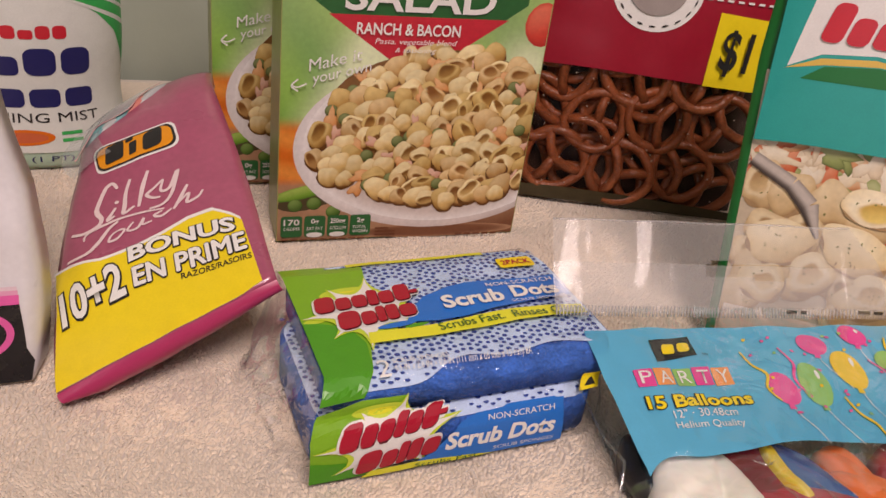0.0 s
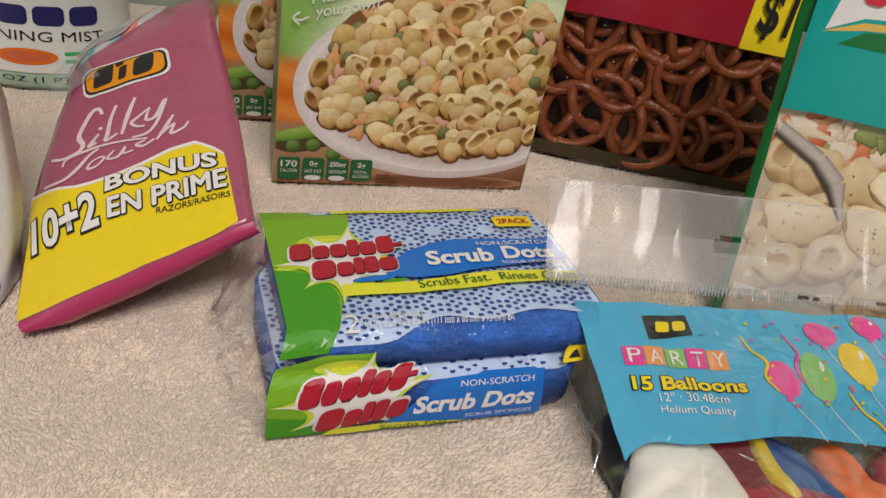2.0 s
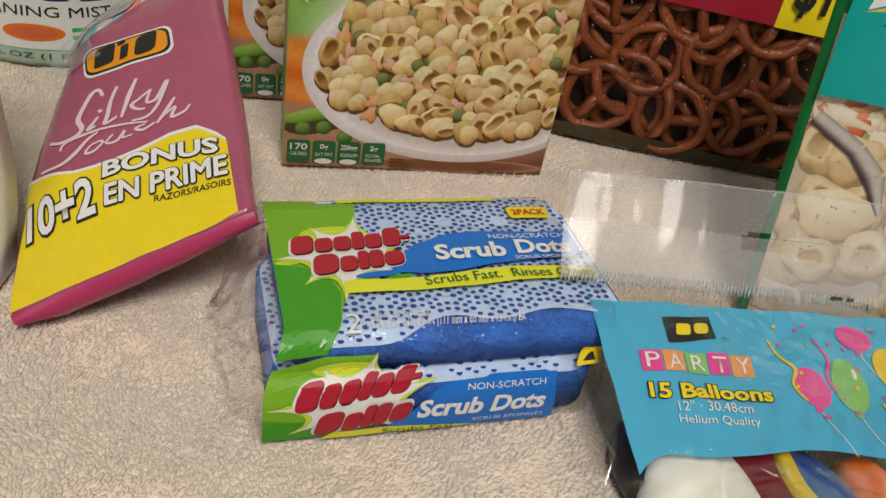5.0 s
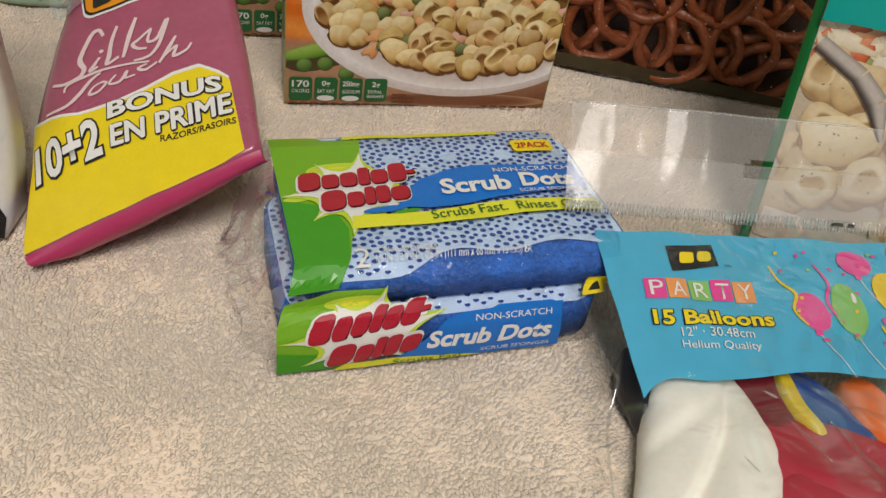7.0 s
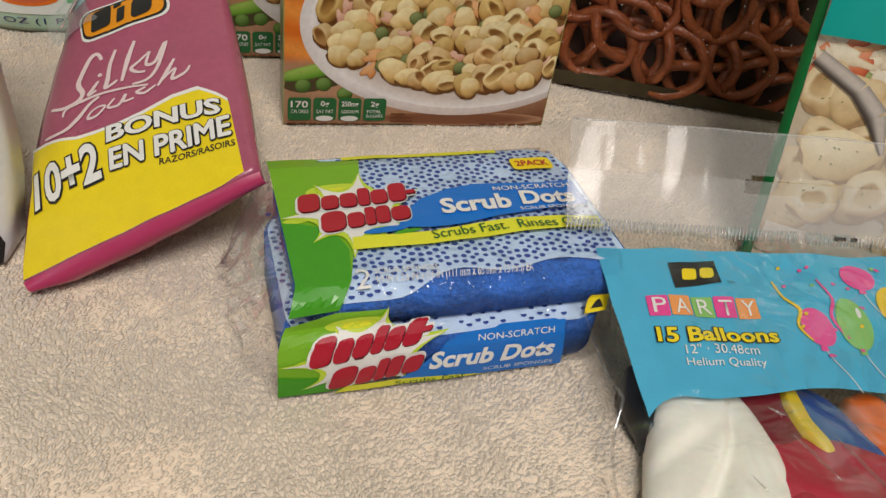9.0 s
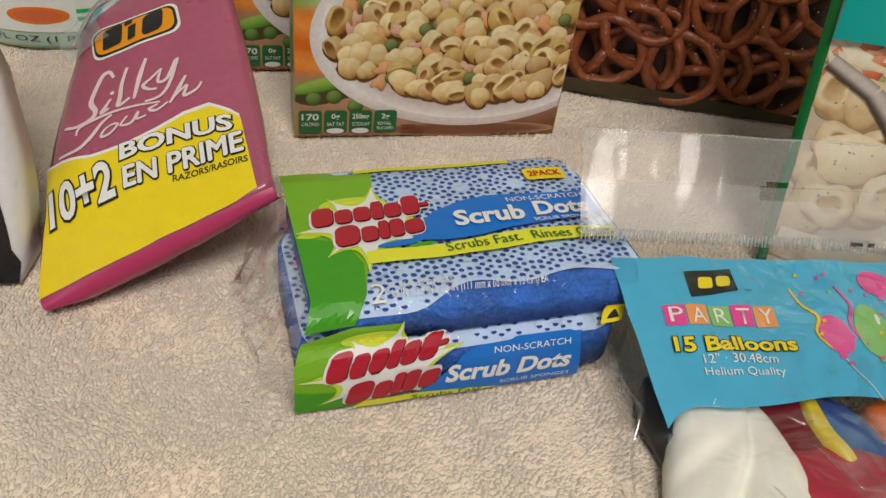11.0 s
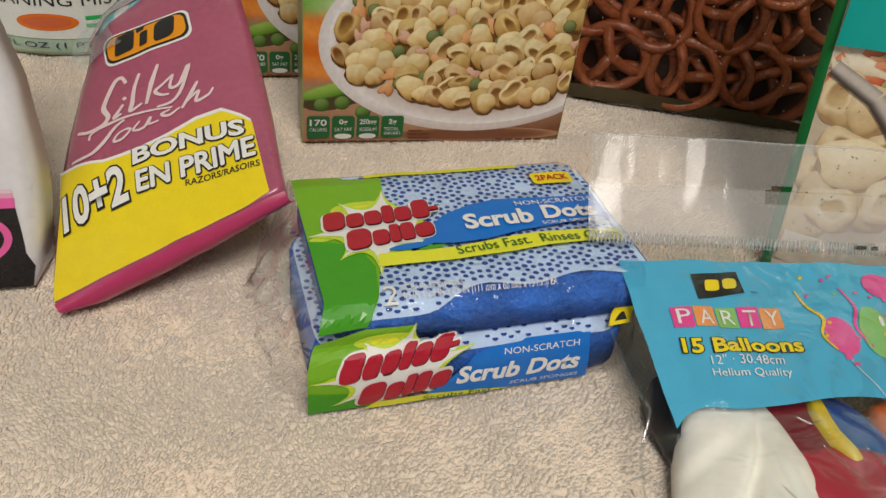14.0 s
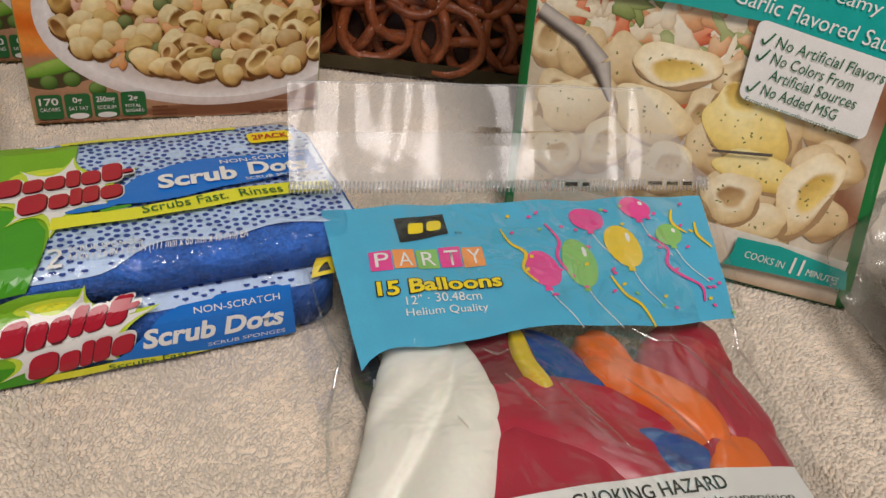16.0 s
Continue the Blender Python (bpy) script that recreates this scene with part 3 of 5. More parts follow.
def sponge(u0, v0, z0, seed, lx=111.0, ly=70.0, lz=16.0, droop=3.0, worn=0.0):
    rng = random.Random(seed)

    def edge(a, b):
        """Rounded rectangle in plan from a square."""
        x, y = 2 * a - 1, 2 * b - 1
        k = 14.0
        r = 13.0
        px, py = x * lx / 2, y * ly / 2
        ax, ay = abs(px) - (lx / 2 - r), abs(py) - (ly / 2 - r)
        if ax > 0 and ay > 0:
            d = math.hypot(ax, ay)
            m = max(ax, ay)
            f = m / d if d else 1
            px, py = math.copysign(lx / 2 - r + ax * f, px), math.copysign(ly / 2 - r + ay * f, py)
        return px + lx / 2, py + ly / 2

    def surf(top):
        def point(a, b):
            x, y = edge(a, b)
            rim = max(abs(2 * a - 1), abs(2 * b - 1)) ** 10
            n = 0.5 * noise.noise(Vector((x * 0.06, y * 0.06, seed)))
            z = lz - 1.0 * rim + n - drop(x, y) if top else 0.3 * rim
            return sp(u0 + x, v0 + y, z0 + z)
        return point

    def drop(x, y):
        """The front edge is pressed round."""
        return droop * max(0.0, 1 - y / 11.0) ** 2

    def start(x):
        """Where the pale scrub face begins behind the front edge."""
        return 0.6 + worn * (smooth(x, 22, 58) + 0.22 * math.sin(x * 0.16) * smooth(x, 20, 40))
    body = part("sponge", shell(40, 28, surf(True), surf(False)), SPONGE, sponge_pack, "blue cellulose sponge with a dotted face")
    # scrub face with rings of dots
    part("scrub_face", sheet(30, 20, lambda a, b: surf(True)(0.012 + 0.976 * a, start(lx * a) / ly + (0.985 - start(lx * a) / ly) * b) + Vector((0, 0, 0.0009))), SCRUB, body)
    dots = bmesh.new()
    centres = [(9 + 22.0 * i + (11.0 if j % 2 else 0), 5 + 19.0 * j) for i in range(-1, 6) for j in range(-1, 6)]
    for cx, cy in centres:
        for r in (4.4, 7.2, 10.0):
            n = max(1, int(2 * math.pi * r / 2.9))
            for k in range(n):
                t = 2 * math.pi * k / n + r * 0.7
                x, y = cx + r * math.cos(t), cy + r * math.sin(t)
                near = min(math.hypot(x - c[0], y - c[1]) for c in centres)
                if not (2.5 < x < lx - 2.5 and start(x) + 1.2 < y < ly - 2.5) or r > near + 0.01:
                    continue
                rim = max(abs(2 * x / lx - 1), abs(2 * y / ly - 1)) ** 10
                q = 0.5 * noise.noise(Vector((x * 0.06, y * 0.06, seed))) - drop(x, y)
                rad = 0.92 * rng.uniform(0.85, 1.15)
                ring_v = [dots.verts.new(sp(u0 + x + rad * 1.1 * math.cos(w), v0 + y + rad * math.sin(w), z0 + lz - 1.0 * rim + q + 1.1)) for w in [2 * math.pi * i / 8 for i in range(8)]]
                dots.faces.new(ring_v)
    tagged(part("dots", dots, DOT, body), kind="stuff")
    return body


sponge(5.5, 1.0, 0.0, 3, lz=20.5, droop=4.5)
sponge(10.5, 4.6, 21.6, 8, lx=115.0, ly=80.0, lz=11.6, droop=2.4, worn=7.5)

# the film: its section from the front edge over the top to the back
SECTION = [(-0.6, 0.0), (-1.4, 8.0), (-1.0, 15.0), (0.6, 19.5), (3.2, 22.4), (4.0, 24.0), (4.0, 28.0), (5.4, 32.0), (9.5, 34.6), (40.0, 35.1), (76.0, 34.9), (85.0, 32.6), (88.0, 20.0), (89.0, 2.0)]
ARC = [0.0]
for (a, b), (c, d) in zip(SECTION, SECTION[1:]):
    ARC.append(ARC[-1] + math.hypot(c - a, d - b))
TOP = ARC[8] - 9.5   # the print's height on the film of a place v on the top face is TOP + v


def wrap(u, w, h):
    """The film over both sponges: u along, w up the front and over the top, in mm."""
    w = min(max(w, 0), ARC[-1] - 0.01)
    i = max(k for k in range(len(ARC) - 1) if ARC[k] <= w)
    t = (w - ARC[i]) / (ARC[i + 1] - ARC[i])
    (a, b), (c, d) = SECTION[i], SECTION[i + 1]
    v, z = a + (c - a) * t, b + (d - b) * t
    n = Vector((-(d - b), c - a)).normalized()
    puff = 0.4 * noise.noise(Vector((u * 0.06, w * 0.06, 2.0)))
    v, z = v + n.x * (h + puff), z + n.y * (h + puff)
    lean = 7.0 * min(max((w - 18) / 22, 0), 1)   # the upper sponge lies further along
    return sp(u + lean, v, max(z, 0.3))


fold = random.Random(4)


def end_film(side):
    """Loose gathered film at an end of the pack."""
    def point(a, b):
        w = ARC[-1] * b
        u = (2.0 if side < 0 else 113.0)
        p = wrap(u, w, 0.8)
        q = sp(-10 if side < 0 else 128, 36 + 44 * (b - 0.5), 8 + 12 * math.sin(math.pi * b))
        c = (p * (1 - a) + q * a)
        k = 2.6 * noise.noise(Vector((a * 5, b * 16, side + 5.0)))
        return c + Vector((0, 0, max(k, 0.3 - (c.z / MM)) * MM)) + SP_U * (4.0 * a * noise.noise(Vector((a * 4, b * 13, 9))) * MM)
    return sheet(14, 48, point)


wrapper = part("film_wrapper", sheet(30, 60, lambda a, b: wrap(3 + 110 * a, ARC[-1] * b, 0.5)), film("sponge_film", 0.8, 0.016, 0.0, 0.055, crinkle=0.75, size=95), sponge_pack, "clear crinkled plastic film")
for side in (-1, 1):
    part("gathered_film", end_film(side), film("gathered_film", 0.6, 0.015, 0.04, 0.10, crinkle=0.3, size=100), sponge_pack, "loose gathered clear film at the end of the pack")

inks = [SB_GREEN, SB_LIME, WHITE, SB_BLUE, SB_YELLOW, SB_RED, BLACK, YELLOW, ink("wrap_leaf", (0.19, 0.44, 0.02))]


T = TOP


def sparkle(cx, cy, core, tips, squash=0.8):
    """A flash whose rays run in hollow curves to the given tips."""
    tips = sorted(tips, key=lambda p: math.atan2((p[1] - cy) / squash, p[0] - cx))
    out = []
    for i, p in enumerate(tips):
        q = tips[(i + 1) % len(tips)]
        a = math.atan2((p[1] - cy) / squash, p[0] - cx)
        b = math.atan2((q[1] - cy) / squash, q[0] - cx)
        b += 2 * math.pi if b <= a else 0
        mid = Vector((cx + core * math.cos((a + b) / 2), cy + squash * core * math.sin((a + b) / 2)))
        for k in range(8):
            t = k / 8
            w = Vector(p) * (1 - t) ** 2 + mid * 2 * t * (1 - t) * 0.9 + Vector((cx, cy)) * 2 * t * (1 - t) * 0.1 + Vector(q) * t * t
            out.append((w.x, w.y))
    return out


FLASH = [(33.5, T + 68), (17, T + 62), (3, T + 44), (12, T + 31), (23, T + 22), (43, T + 33), (52, T + 56)]
FLASH_LOW = [(33, 30), (18, 26), (4, 14), (11, 4), (24, 1.0), (44, 3), (55, 20)]


def grown(tips, cx, cy, k):
    return [(cx + (u - cx) * k, cy + (v - cy) * k) for u, v in tips]


art = [
    ([(2.5, T + 86), (20, T + 86), (22, T + 82), (36, T + 80), (34, T + 68), (36, T + 48), (23, T + 24), (20, T + 12), (17.5, 31), (2.5, 30)], 8),
    (ell(25, T + 58.5, 12, 5.0), 1), (ell(25, T + 58, 8, 2.8), 4),
    (ell(29, T + 33, 7, 3.4), 1), (ell(8, T + 43, 5, 1.8, 20, 10), 1),
    ([(2.5, T + 42), (8, T + 41), (14, T + 38.5), (19, T + 35), (22, T + 26), (20, T + 12), (17.5, 31.2), (2.5, 30.2)], 0),
    ([(2.5, 27), (17, 30.4), (33, 30), (35, 24), (46, 22), (42, 8), (26, 1), (2.5, 6)], 8),
    ([(2.5, 0.5), (26, 0.5), (24, 4), (17, 8), (8, 9), (2.5, 10)], 0), (ell(25, 25.6, 10, 2.8), 1), (ell(25, 25.4, 6.5, 1.5), 4),
    ([(40, T + 34.5), (46, T + 44), (52, T + 50), (63.7, T + 55), (74, T + 56.6), (85, T + 56.4), (100, T + 55.2), (113, T + 55.8), (113, T + 39.5), (100, T + 39.4), (78.5, T + 36.8), (64, T + 34), (52, T + 33)], 3),
    ([(24, T + 31), (38, T + 30.6), (51, T + 30.9), (68, T + 33.4), (85, T + 34.8), (100, T + 34.0), (113, T + 32), (113, T + 26), (100, T + 27.2), (84, T + 27), (66, T + 25.4), (49, T + 24.3), (23, T + 24.6)], 4),
    (ell(36, T + 33.4, 8, 1.6, 18, 6), 3), (ell(43, T + 31.6, 5, 1.0, 16, 8), 0),
    ([(38, 2.0), (44, 5.5), (50, 10.5), (56, 16.5), (62, 19.2), (75, 20.0), (97, 19.8), (99, 0.8), (48, 0.8)], 3), ([(20, 0.4), (72, 0.4), (60, 2.3), (40, 3.6), (24, 3.4)], 4),
    (sparkle(28, T + 45.5, 9, grown(FLASH, 28, T + 45.5, 1.06)), 1), (sparkle(28, T + 45.5, 5.0, FLASH), 2),
    (sparkle(31, 14, 8, grown(FLASH_LOW, 31, 14, 1.06), 0.66), 1), (sparkle(31, 14, 5.0, FLASH_LOW, 0.66), 2),
    ([(104, 20), (112, 20.5), (112, 27), (104.5, 27)], 7), ([(106, 21.5), (110.6, 21.7), (108.4, 25.6)], 6),
    ([(30, T + 80.5), (92, T + 80.5), (92, T + 84.0), (30, T + 84.0)], 4),
    (rrect(94, T + 66.0, 110.5, T + 74.0, 1.8, 0, -0.03), 7),
]
art = [([(min(max(u, 2.5), 113.5), max(w, 0.4)) for u, w in p], k) for p, k in art]
for name, low, high, up in (("green_print", 0, 1, 0.55), ("lime_print", 1, 5, 0.75), ("leaf_print", 5, 6, 0.95), ("lime_print", 6, 7, 0.75), ("green_print", 7, 10, 0.95), ("band_print", 10, 16, 1.6), ("lime_flash", 16, 17, 1.25), ("white_flash", 17, 18, 1.5),
                            ("lime_flash", 18, 19, 1.25), ("white_flash", 19, 20, 1.5), ("arrow_badge", 20, 22, 0.8), ("back_print", 22, 23, 0.8), ("count_badge", 23, 24, 0.8)):
    printed(name, art[low:high], wrap, inks, wrapper, lift=up, step=2.6, gap=0.06)


def mark_row(u0, v0, u1, v1, height, shapes, slant=0.12, grow=0.0):
    """Plain rounded blocks in a rising row; shapes gives each block's width and height, as shares."""
    total = sum(w for w, _, _ in shapes)
    out, x = [], 0.0
    for w, h, low in shapes:
        a, b = x / total, (x + w) / total
        x += w
        ua, ub = u0 + (u1 - u0) * a, u0 + (u1 - u0) * b
        base = v0 + (v1 - v0) * (a + b) / 2 + low * height
        k = h * height
        gap = 0.045 * (ub - ua)
        p = rrect(ua + gap - grow, base - grow, ub - gap + grow, base + k + grow, min(0.30 * (ub - ua), 0.3 * k) + grow)
        out.append([[(u + slant * (v - base), v + (v1 - v0) / (u1 - u0) * (u - (ua + ub) / 2)) for u, v in p]])
    return out


UPPER = [(1.25, 1.0, 0), (1, 0.76, 0), (1, 0.76, 0), (0.7, 0.95, 0), (1, 0.76, 0), (1.05, 1.0, 0), (0.6, 0.2, 0.32)]
LOWER = [(1.3, 1.0, 0), (0.9, 0.78, 0), (0.55, 0.98, 0), (0.75, 0.95, 0), (1.05, 0.78, 0)]
ROWS = ((8, T + 45.0, 51, T + 49.6, 10.4, UPPER, 0.12), (14, T + 33.6, 46, T + 38.2, 10.2, LOWER, 0.12),
        (11, 13.2, 50, 18.0, 8.4, UPPER, 0.25), (17, 3.0, 47.5, 7.4, 9.0, LOWER, 0.25))
mark = [piece for row in ROWS for piece in mark_row(*row)]
printed_each("mark_rim", [piece for row in ROWS for piece in mark_row(*row, 0.8)], wrap, WHITE, wrapper, 1.75, step=1.5)
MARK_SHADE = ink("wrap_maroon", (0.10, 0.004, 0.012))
printed_each("mark_shadow", [[[(u + 0.35, v - 0.4) for u, v in p] for p in piece] for piece in mark], wrap, MARK_SHADE, wrapper, 2.1, step=1.5)
printed_each("mark_block", mark, wrap, SB_RED, wrapper, 2.35, step=1.5)
letters("Scrub", wrap, (57.5, T + 39.2), 26.5, 9.2, WHITE, wrapper, 1, bold=0.035, slant=0.12, lift=2.3)
letters("Dots", wrap, (88, T + 41.2), 21, 8.6, WHITE, wrapper, -1, bold=0.035, slant=0.1, lift=2.3)
letters("NON-SCRATCH", wrap, (80, T + 50.6), 30, 2.7, WHITE, wrapper, 0, lift=2.3)
letters("SCRUB SPONGES", wrap, (86, T + 38.2), 24, 1.8, WHITE, wrapper, -1, lift=2.3)
letters("Scrubs Fast.  Rinses Clean", wrap, (50.5, T + 25.9), 61, 4.6, G_DARK, wrapper, 0.6, lift=2.3, bend=1.9)
letters("NON-SCRATCH", wrap, (66.5, 15.9), 27, 2.3, WHITE, wrapper, -0.8, lift=2.3)
letters("Scrub Dots", wrap, (50.5, 7.0), 44, 7.0, WHITE, wrapper, -0.5, bold=0.035, slant=0.15, lift=2.3)
letters("SCRUB SPONGES", wrap, (70, 2.9), 25, 1.7, WHITE, wrapper, -0.5, lift=2.3)
letters("Scrubs Fast", wrap, (40, 0.9), 24, 2.1, G_DARK, wrapper, lift=2.3)
letters("2", wrap, (21.6, T + 7.6), 4.6, 7.6, WHITE, wrapper, lift=1.1)
letters("SCRUB SPONGES", wrap, (27.4, T + 12.8), 21, 2.5, WHITE, wrapper, -2, lift=1.1)
letters("4.4 IN x 2.6 IN x 0.6 IN (111 mm x 66 mm x 15 mm) EA", wrap, (27.2, T + 8.4), 53, 3.4, WHITE, wrapper, -1, lift=1.1)
letters("2PACK", wrap, (95.6, T + 68.0), 13.4, 3.8, SB_RED, wrapper, -2, bold=0.02, lift=1.1)

# ---- pouch of razors ----
RZ_O, RZ_U, RZ_V, RZ_N = Vector((-0.078, 0.254, 0.007)), Vector((0.8744, 0.2550, 0.4129)), Vector((-0.3789, 0.8904, 0.2523)), Vector((-0.3033, -0.3771, 0.8751))
PINK = mat("pouch_pink", (0.40, 0.085, 0.155), 0.30, 0.12, 35, 0.06, 200, coat=0.6)
PINK_DARK = ink("pouch_pink_low", (0.45, 0.035, 0.12))
BIC_ORANGE = ink("mark_orange", (0.80, 0.30, 0.01))
razor_pack = thing("razor_pack", (-0.05, 0.29, 0.0), "pink and yellow plastic pouch of razors lying propped up", "razors")


def rz_l(v):
    return 0.2 * v + 0.0009 * v * v - 3.5 * math.sin(math.pi * min(v / 108, 1))


def rz_r(v):
    return 87.5 + 0.05 * v + 0.0006 * v * v + 4.0 * math.sin(math.pi * min(max(v, 0) / 135, 1))


def rz(u, v, h):
    s = min(max((u - rz_l(v)) / (rz_r(v) - rz_l(v)), 0), 1)
    b = -5.0 * (abs(2 * s - 1) ** 5) * min(max(v / 40, 0.15), 1) + 1.5 * noise.noise(Vector((u * 0.04, v * 0.03, 1))) + 0.5 * noise.noise(Vector((u * 0.10, v * 0.05, 5)))
    if v > 118:
        b -= 0.01 * (v - 118) ** 2
    return RZ_O + (RZ_U * u + RZ_V * v + RZ_N * (h + b)) * MM


def rz_front(a, b):
    v = 146 * b
    return rz(rz_l(v) + (rz_r(v) - rz_l(v)) * a, v, 0)


def rz_back(a, b):
    p = rz_front(a, b)
    deep = 13 + 24 * math.sin(math.pi * a) ** 0.7 * math.sin(math.pi * min(b * 0.985 + 0.015, 1)) ** 0.6
    q = p - RZ_N * (deep - 2) * MM * 0.9 + Vector((0.004 * (0.5 - a), 0.002, 0))
    q.z = max(q.z, 0.0012)
    return q


pouch = part("pouch", shell(28, 40, rz_front, rz_back), PINK, razor_pack, "glossy pink plastic pouch")


def gusset(a, b):
    top, low = rz_front(a, 0), rz_back(a, 0)
    q = top + (low - top) * b + Vector((0, -0.0045 * math.sin(math.pi * b), 0)) + RZ_U * 0.004 * b * (a > 0.97)
    return q - Vector((0, 0.0006, 0))


part("gusset", sheet(28, 6, gusset), PINK_DARK, pouch, "darker pink bottom fold")
band = [(rz_l(0), 0.3)] + [(rz_l(0) + (82.5 - rz_l(0)) * i / 10, 0.3 + 1.5 * (i == 10)) for i in range(1, 11)]
top_line = [(86.5, 36), (84, 40), (78, 46.5), (68, 48.5), (56, 47), (44, 46.5), (30, 49), (18, 55), (rz_l(56) + 0.3, 58)]
white_line = [(u, v + 1.6 + 0.02 * (u > 60) * (u - 60)) for u, v in top_line]
printed("yellow_band", [([(rz_l(8) + 0.2, 8)] + band[0:] + white_line, 1), ([(rz_l(8) + 0.2, 8)] + band[0:] + top_line, 0)], rz, [YELLOW, WHITE], pouch, "yellow printed band edged in white", lift=0.3, step=5.0, gap=0.12)
letters("10+2", rz, (7.6, 25.8), 28.5, 20.5, WHITE, pouch, -1.5, bold=0.03, slant=0.10, lift=1.1, outline=BLACK)
letters("BONUS", rz, (39.5, 40.0), 44.5, 8.6, WHITE, pouch, -12.5, bold=0.034, lift=1.1, outline=BLACK, bend=1.5)
letters("EN PRIME", rz, (38.0, 27.2), 46.5, 11.0, WHITE, pouch, -10.5, bold=0.03, lift=1.1, outline=BLACK)
letters("RAZORS/RASOIRS", rz, (55.8, 20.6), 28, 3.0, BLACK, pouch, -13, bold=0.015, lift=0.7)
logo = [(rrect(41, 97, 79, 113.5, 4.5, 0.12, -0.11), 0), (rrect(42, 98, 78, 112.5, 4.2, 0.12, -0.11), 1), (rrect(43, 99, 77, 111.5, 4, 0.12, -0.11), 2)]
logo2 = [(rrect(46, 100.2, 54.5, 110, 1.6, 0.3), 1), (rrect(57, 99.4, 60.5, 106.6, 0.8, 0.3), 1), (rrect(57.6, 107.6, 61.2, 109.6, 0.8, 0.3), 1), (rrect(63, 97.8, 72, 108.2, 2.4, 0.3), 1)]
printed("brand_lozenge", logo, rz, [WHITE, BLACK, BIC_ORANGE], pouch, "orange lozenge with a dark rim", lift=0.35, step=4.0)
printed_each("mark_block", [[p] for p, _ in logo2], rz, BLACK, pouch, 0.85)
script = []
for line, w in (([(46.7, 85), (45.7, 88.9), (42.2, 88), (36.5, 79.9), (35.3, 76.1), (36.2, 71.3), (33.4, 68.4), (27, 68.5), (22.4, 71.6)], 2.3),
                ([(43.2, 74.4), (40.3, 71.2), (38.3, 69.0), (41.6, 69.6)], 1.9), ([(44.0, 78.2), (44.6, 76.4)], 1.9),
                ([(53.1, 86.7), (49.2, 79.9), (46.7, 72.4), (45.3, 68.6), (50.5, 69.7)], 2.1), ([(61.3, 86.3), (56.6, 78.7), (52, 68)], 2.2),
                ([(65.6, 77), (60.5, 74.6), (56.8, 72.8), (58.4, 69.4), (61.6, 67.6)], 1.7),
                ([(65.6, 77), (62.8, 71), (66.8, 70.3), (72.6, 78.5), (67.5, 67.9), (61.9, 63), (55.6, 63.6)], 1.9),
                ([(26.6, 63.9), (28.4, 67), (35.7, 67.4), (46.5, 65.7), (61.1, 59.9)], 1.5), ([(42.1, 65.4), (37.3, 63.6), (31.5, 58.8), (25.5, 56.2), (17.3, 58.5)], 2.0),
                ([(42.8, 60), (38.2, 59.6), (35.9, 56.8), (39.7, 56.1), (43.4, 58.9), (41.1, 60)], 1.3), ([(47.6, 60.8), (44.2, 57.6), (48.3, 56.4), (52.1, 59.9), (50.7, 56.9), (54.6, 56.2)], 1.4),
                ([(60, 59.2), (56.3, 58.6), (58.8, 56.5), (63.8, 58)], 1.4), ([(73.7, 66.8), (69.8, 62.5), (64.4, 57.1)], 1.8), ([(65.6, 58.5), (72.7, 61.8), (70.4, 57.4), (75.6, 57.5), (78.3, 60.2)], 1.5)):
    script.append(ribbon(line, w, 0.4))
printed_each("script_stroke", script, rz, ink("pale_pink", (0.78, 0.62, 0.62)), pouch, 0.4, step=0)
# clear upper corner with razor handles behind it
edge_line = [(34, 116), (42, 120), (49, 128), (57, 129), (66, 131), (72, 138), (84, 144), (rz_l(144) + 1, 144), (rz_l(130) + 0.5, 130)]
printed("clear_corner", [(edge_line, 0)], rz, [film("pouch_window", 0.8, 0.05, 0.35, 0.1, (0.8, 0.85, 0.85))], pouch, "see-through corner of the pouch", lift=1.8, step=5.0)
printed("corner_outline", [(q, 0) for q in ribbon(edge_line[:7], 0.9)], rz, [ink("corner_pink", (0.72, 0.40, 0.42))], pouch, lift=2.0, step=0, gap=0)
part("clear_end", sheet(16, 16, lambda a, b: rz(rz_l(106 + 36 * b) - 9 * math.sin(math.pi * b) ** 0.8 + 20 * a, 106 + 36 * b, 1.6 + 1.2 * noise.noise(Vector((a * 5, b * 5, 3))))), film("clear_end_film", 0.8, 0.03, 0.16, 0.07, (0.86, 0.92, 0.92), 0.4, 120), pouch, "crinkled see-through end of the pouch")
handles = [mat("handle_teal", (0.12, 0.34, 0.36), 0.35), mat("handle_grey", (0.42, 0.44, 0.44), 0.35), mat("handle_coral", (0.6, 0.2, 0.16), 0.4)]
for k in range(5):
    u, v = 41 + 7.0 * k, 121 + 3.2 * k
    part("razor_handle", tube([rz(u + 3.2 * i, v + 1.9 * i, -0.6) for i in range(6)], lambda t: 0.0012 + 0.0012 * math.sin(math.pi * t), 8), handles[(0, 1, 0, 2, 1)[k]], pouch, "plastic razor handle")

# ---- bag of balloons ----
LB_O, LB_U, LB_V, LB_N = Vector((0.115, 0.25, 0.037)), Vector((0.99977, 0.0, 0.02158)), Vector((-0.0056, 0.96573, 0.25949)), Vector((-0.0208, -0.2596, 0.9655))
balloon_bag = thing("balloon_bag", (0.185, 0.16, 0.0), "clear plastic bag of party balloons with a blue header label", "balloons")


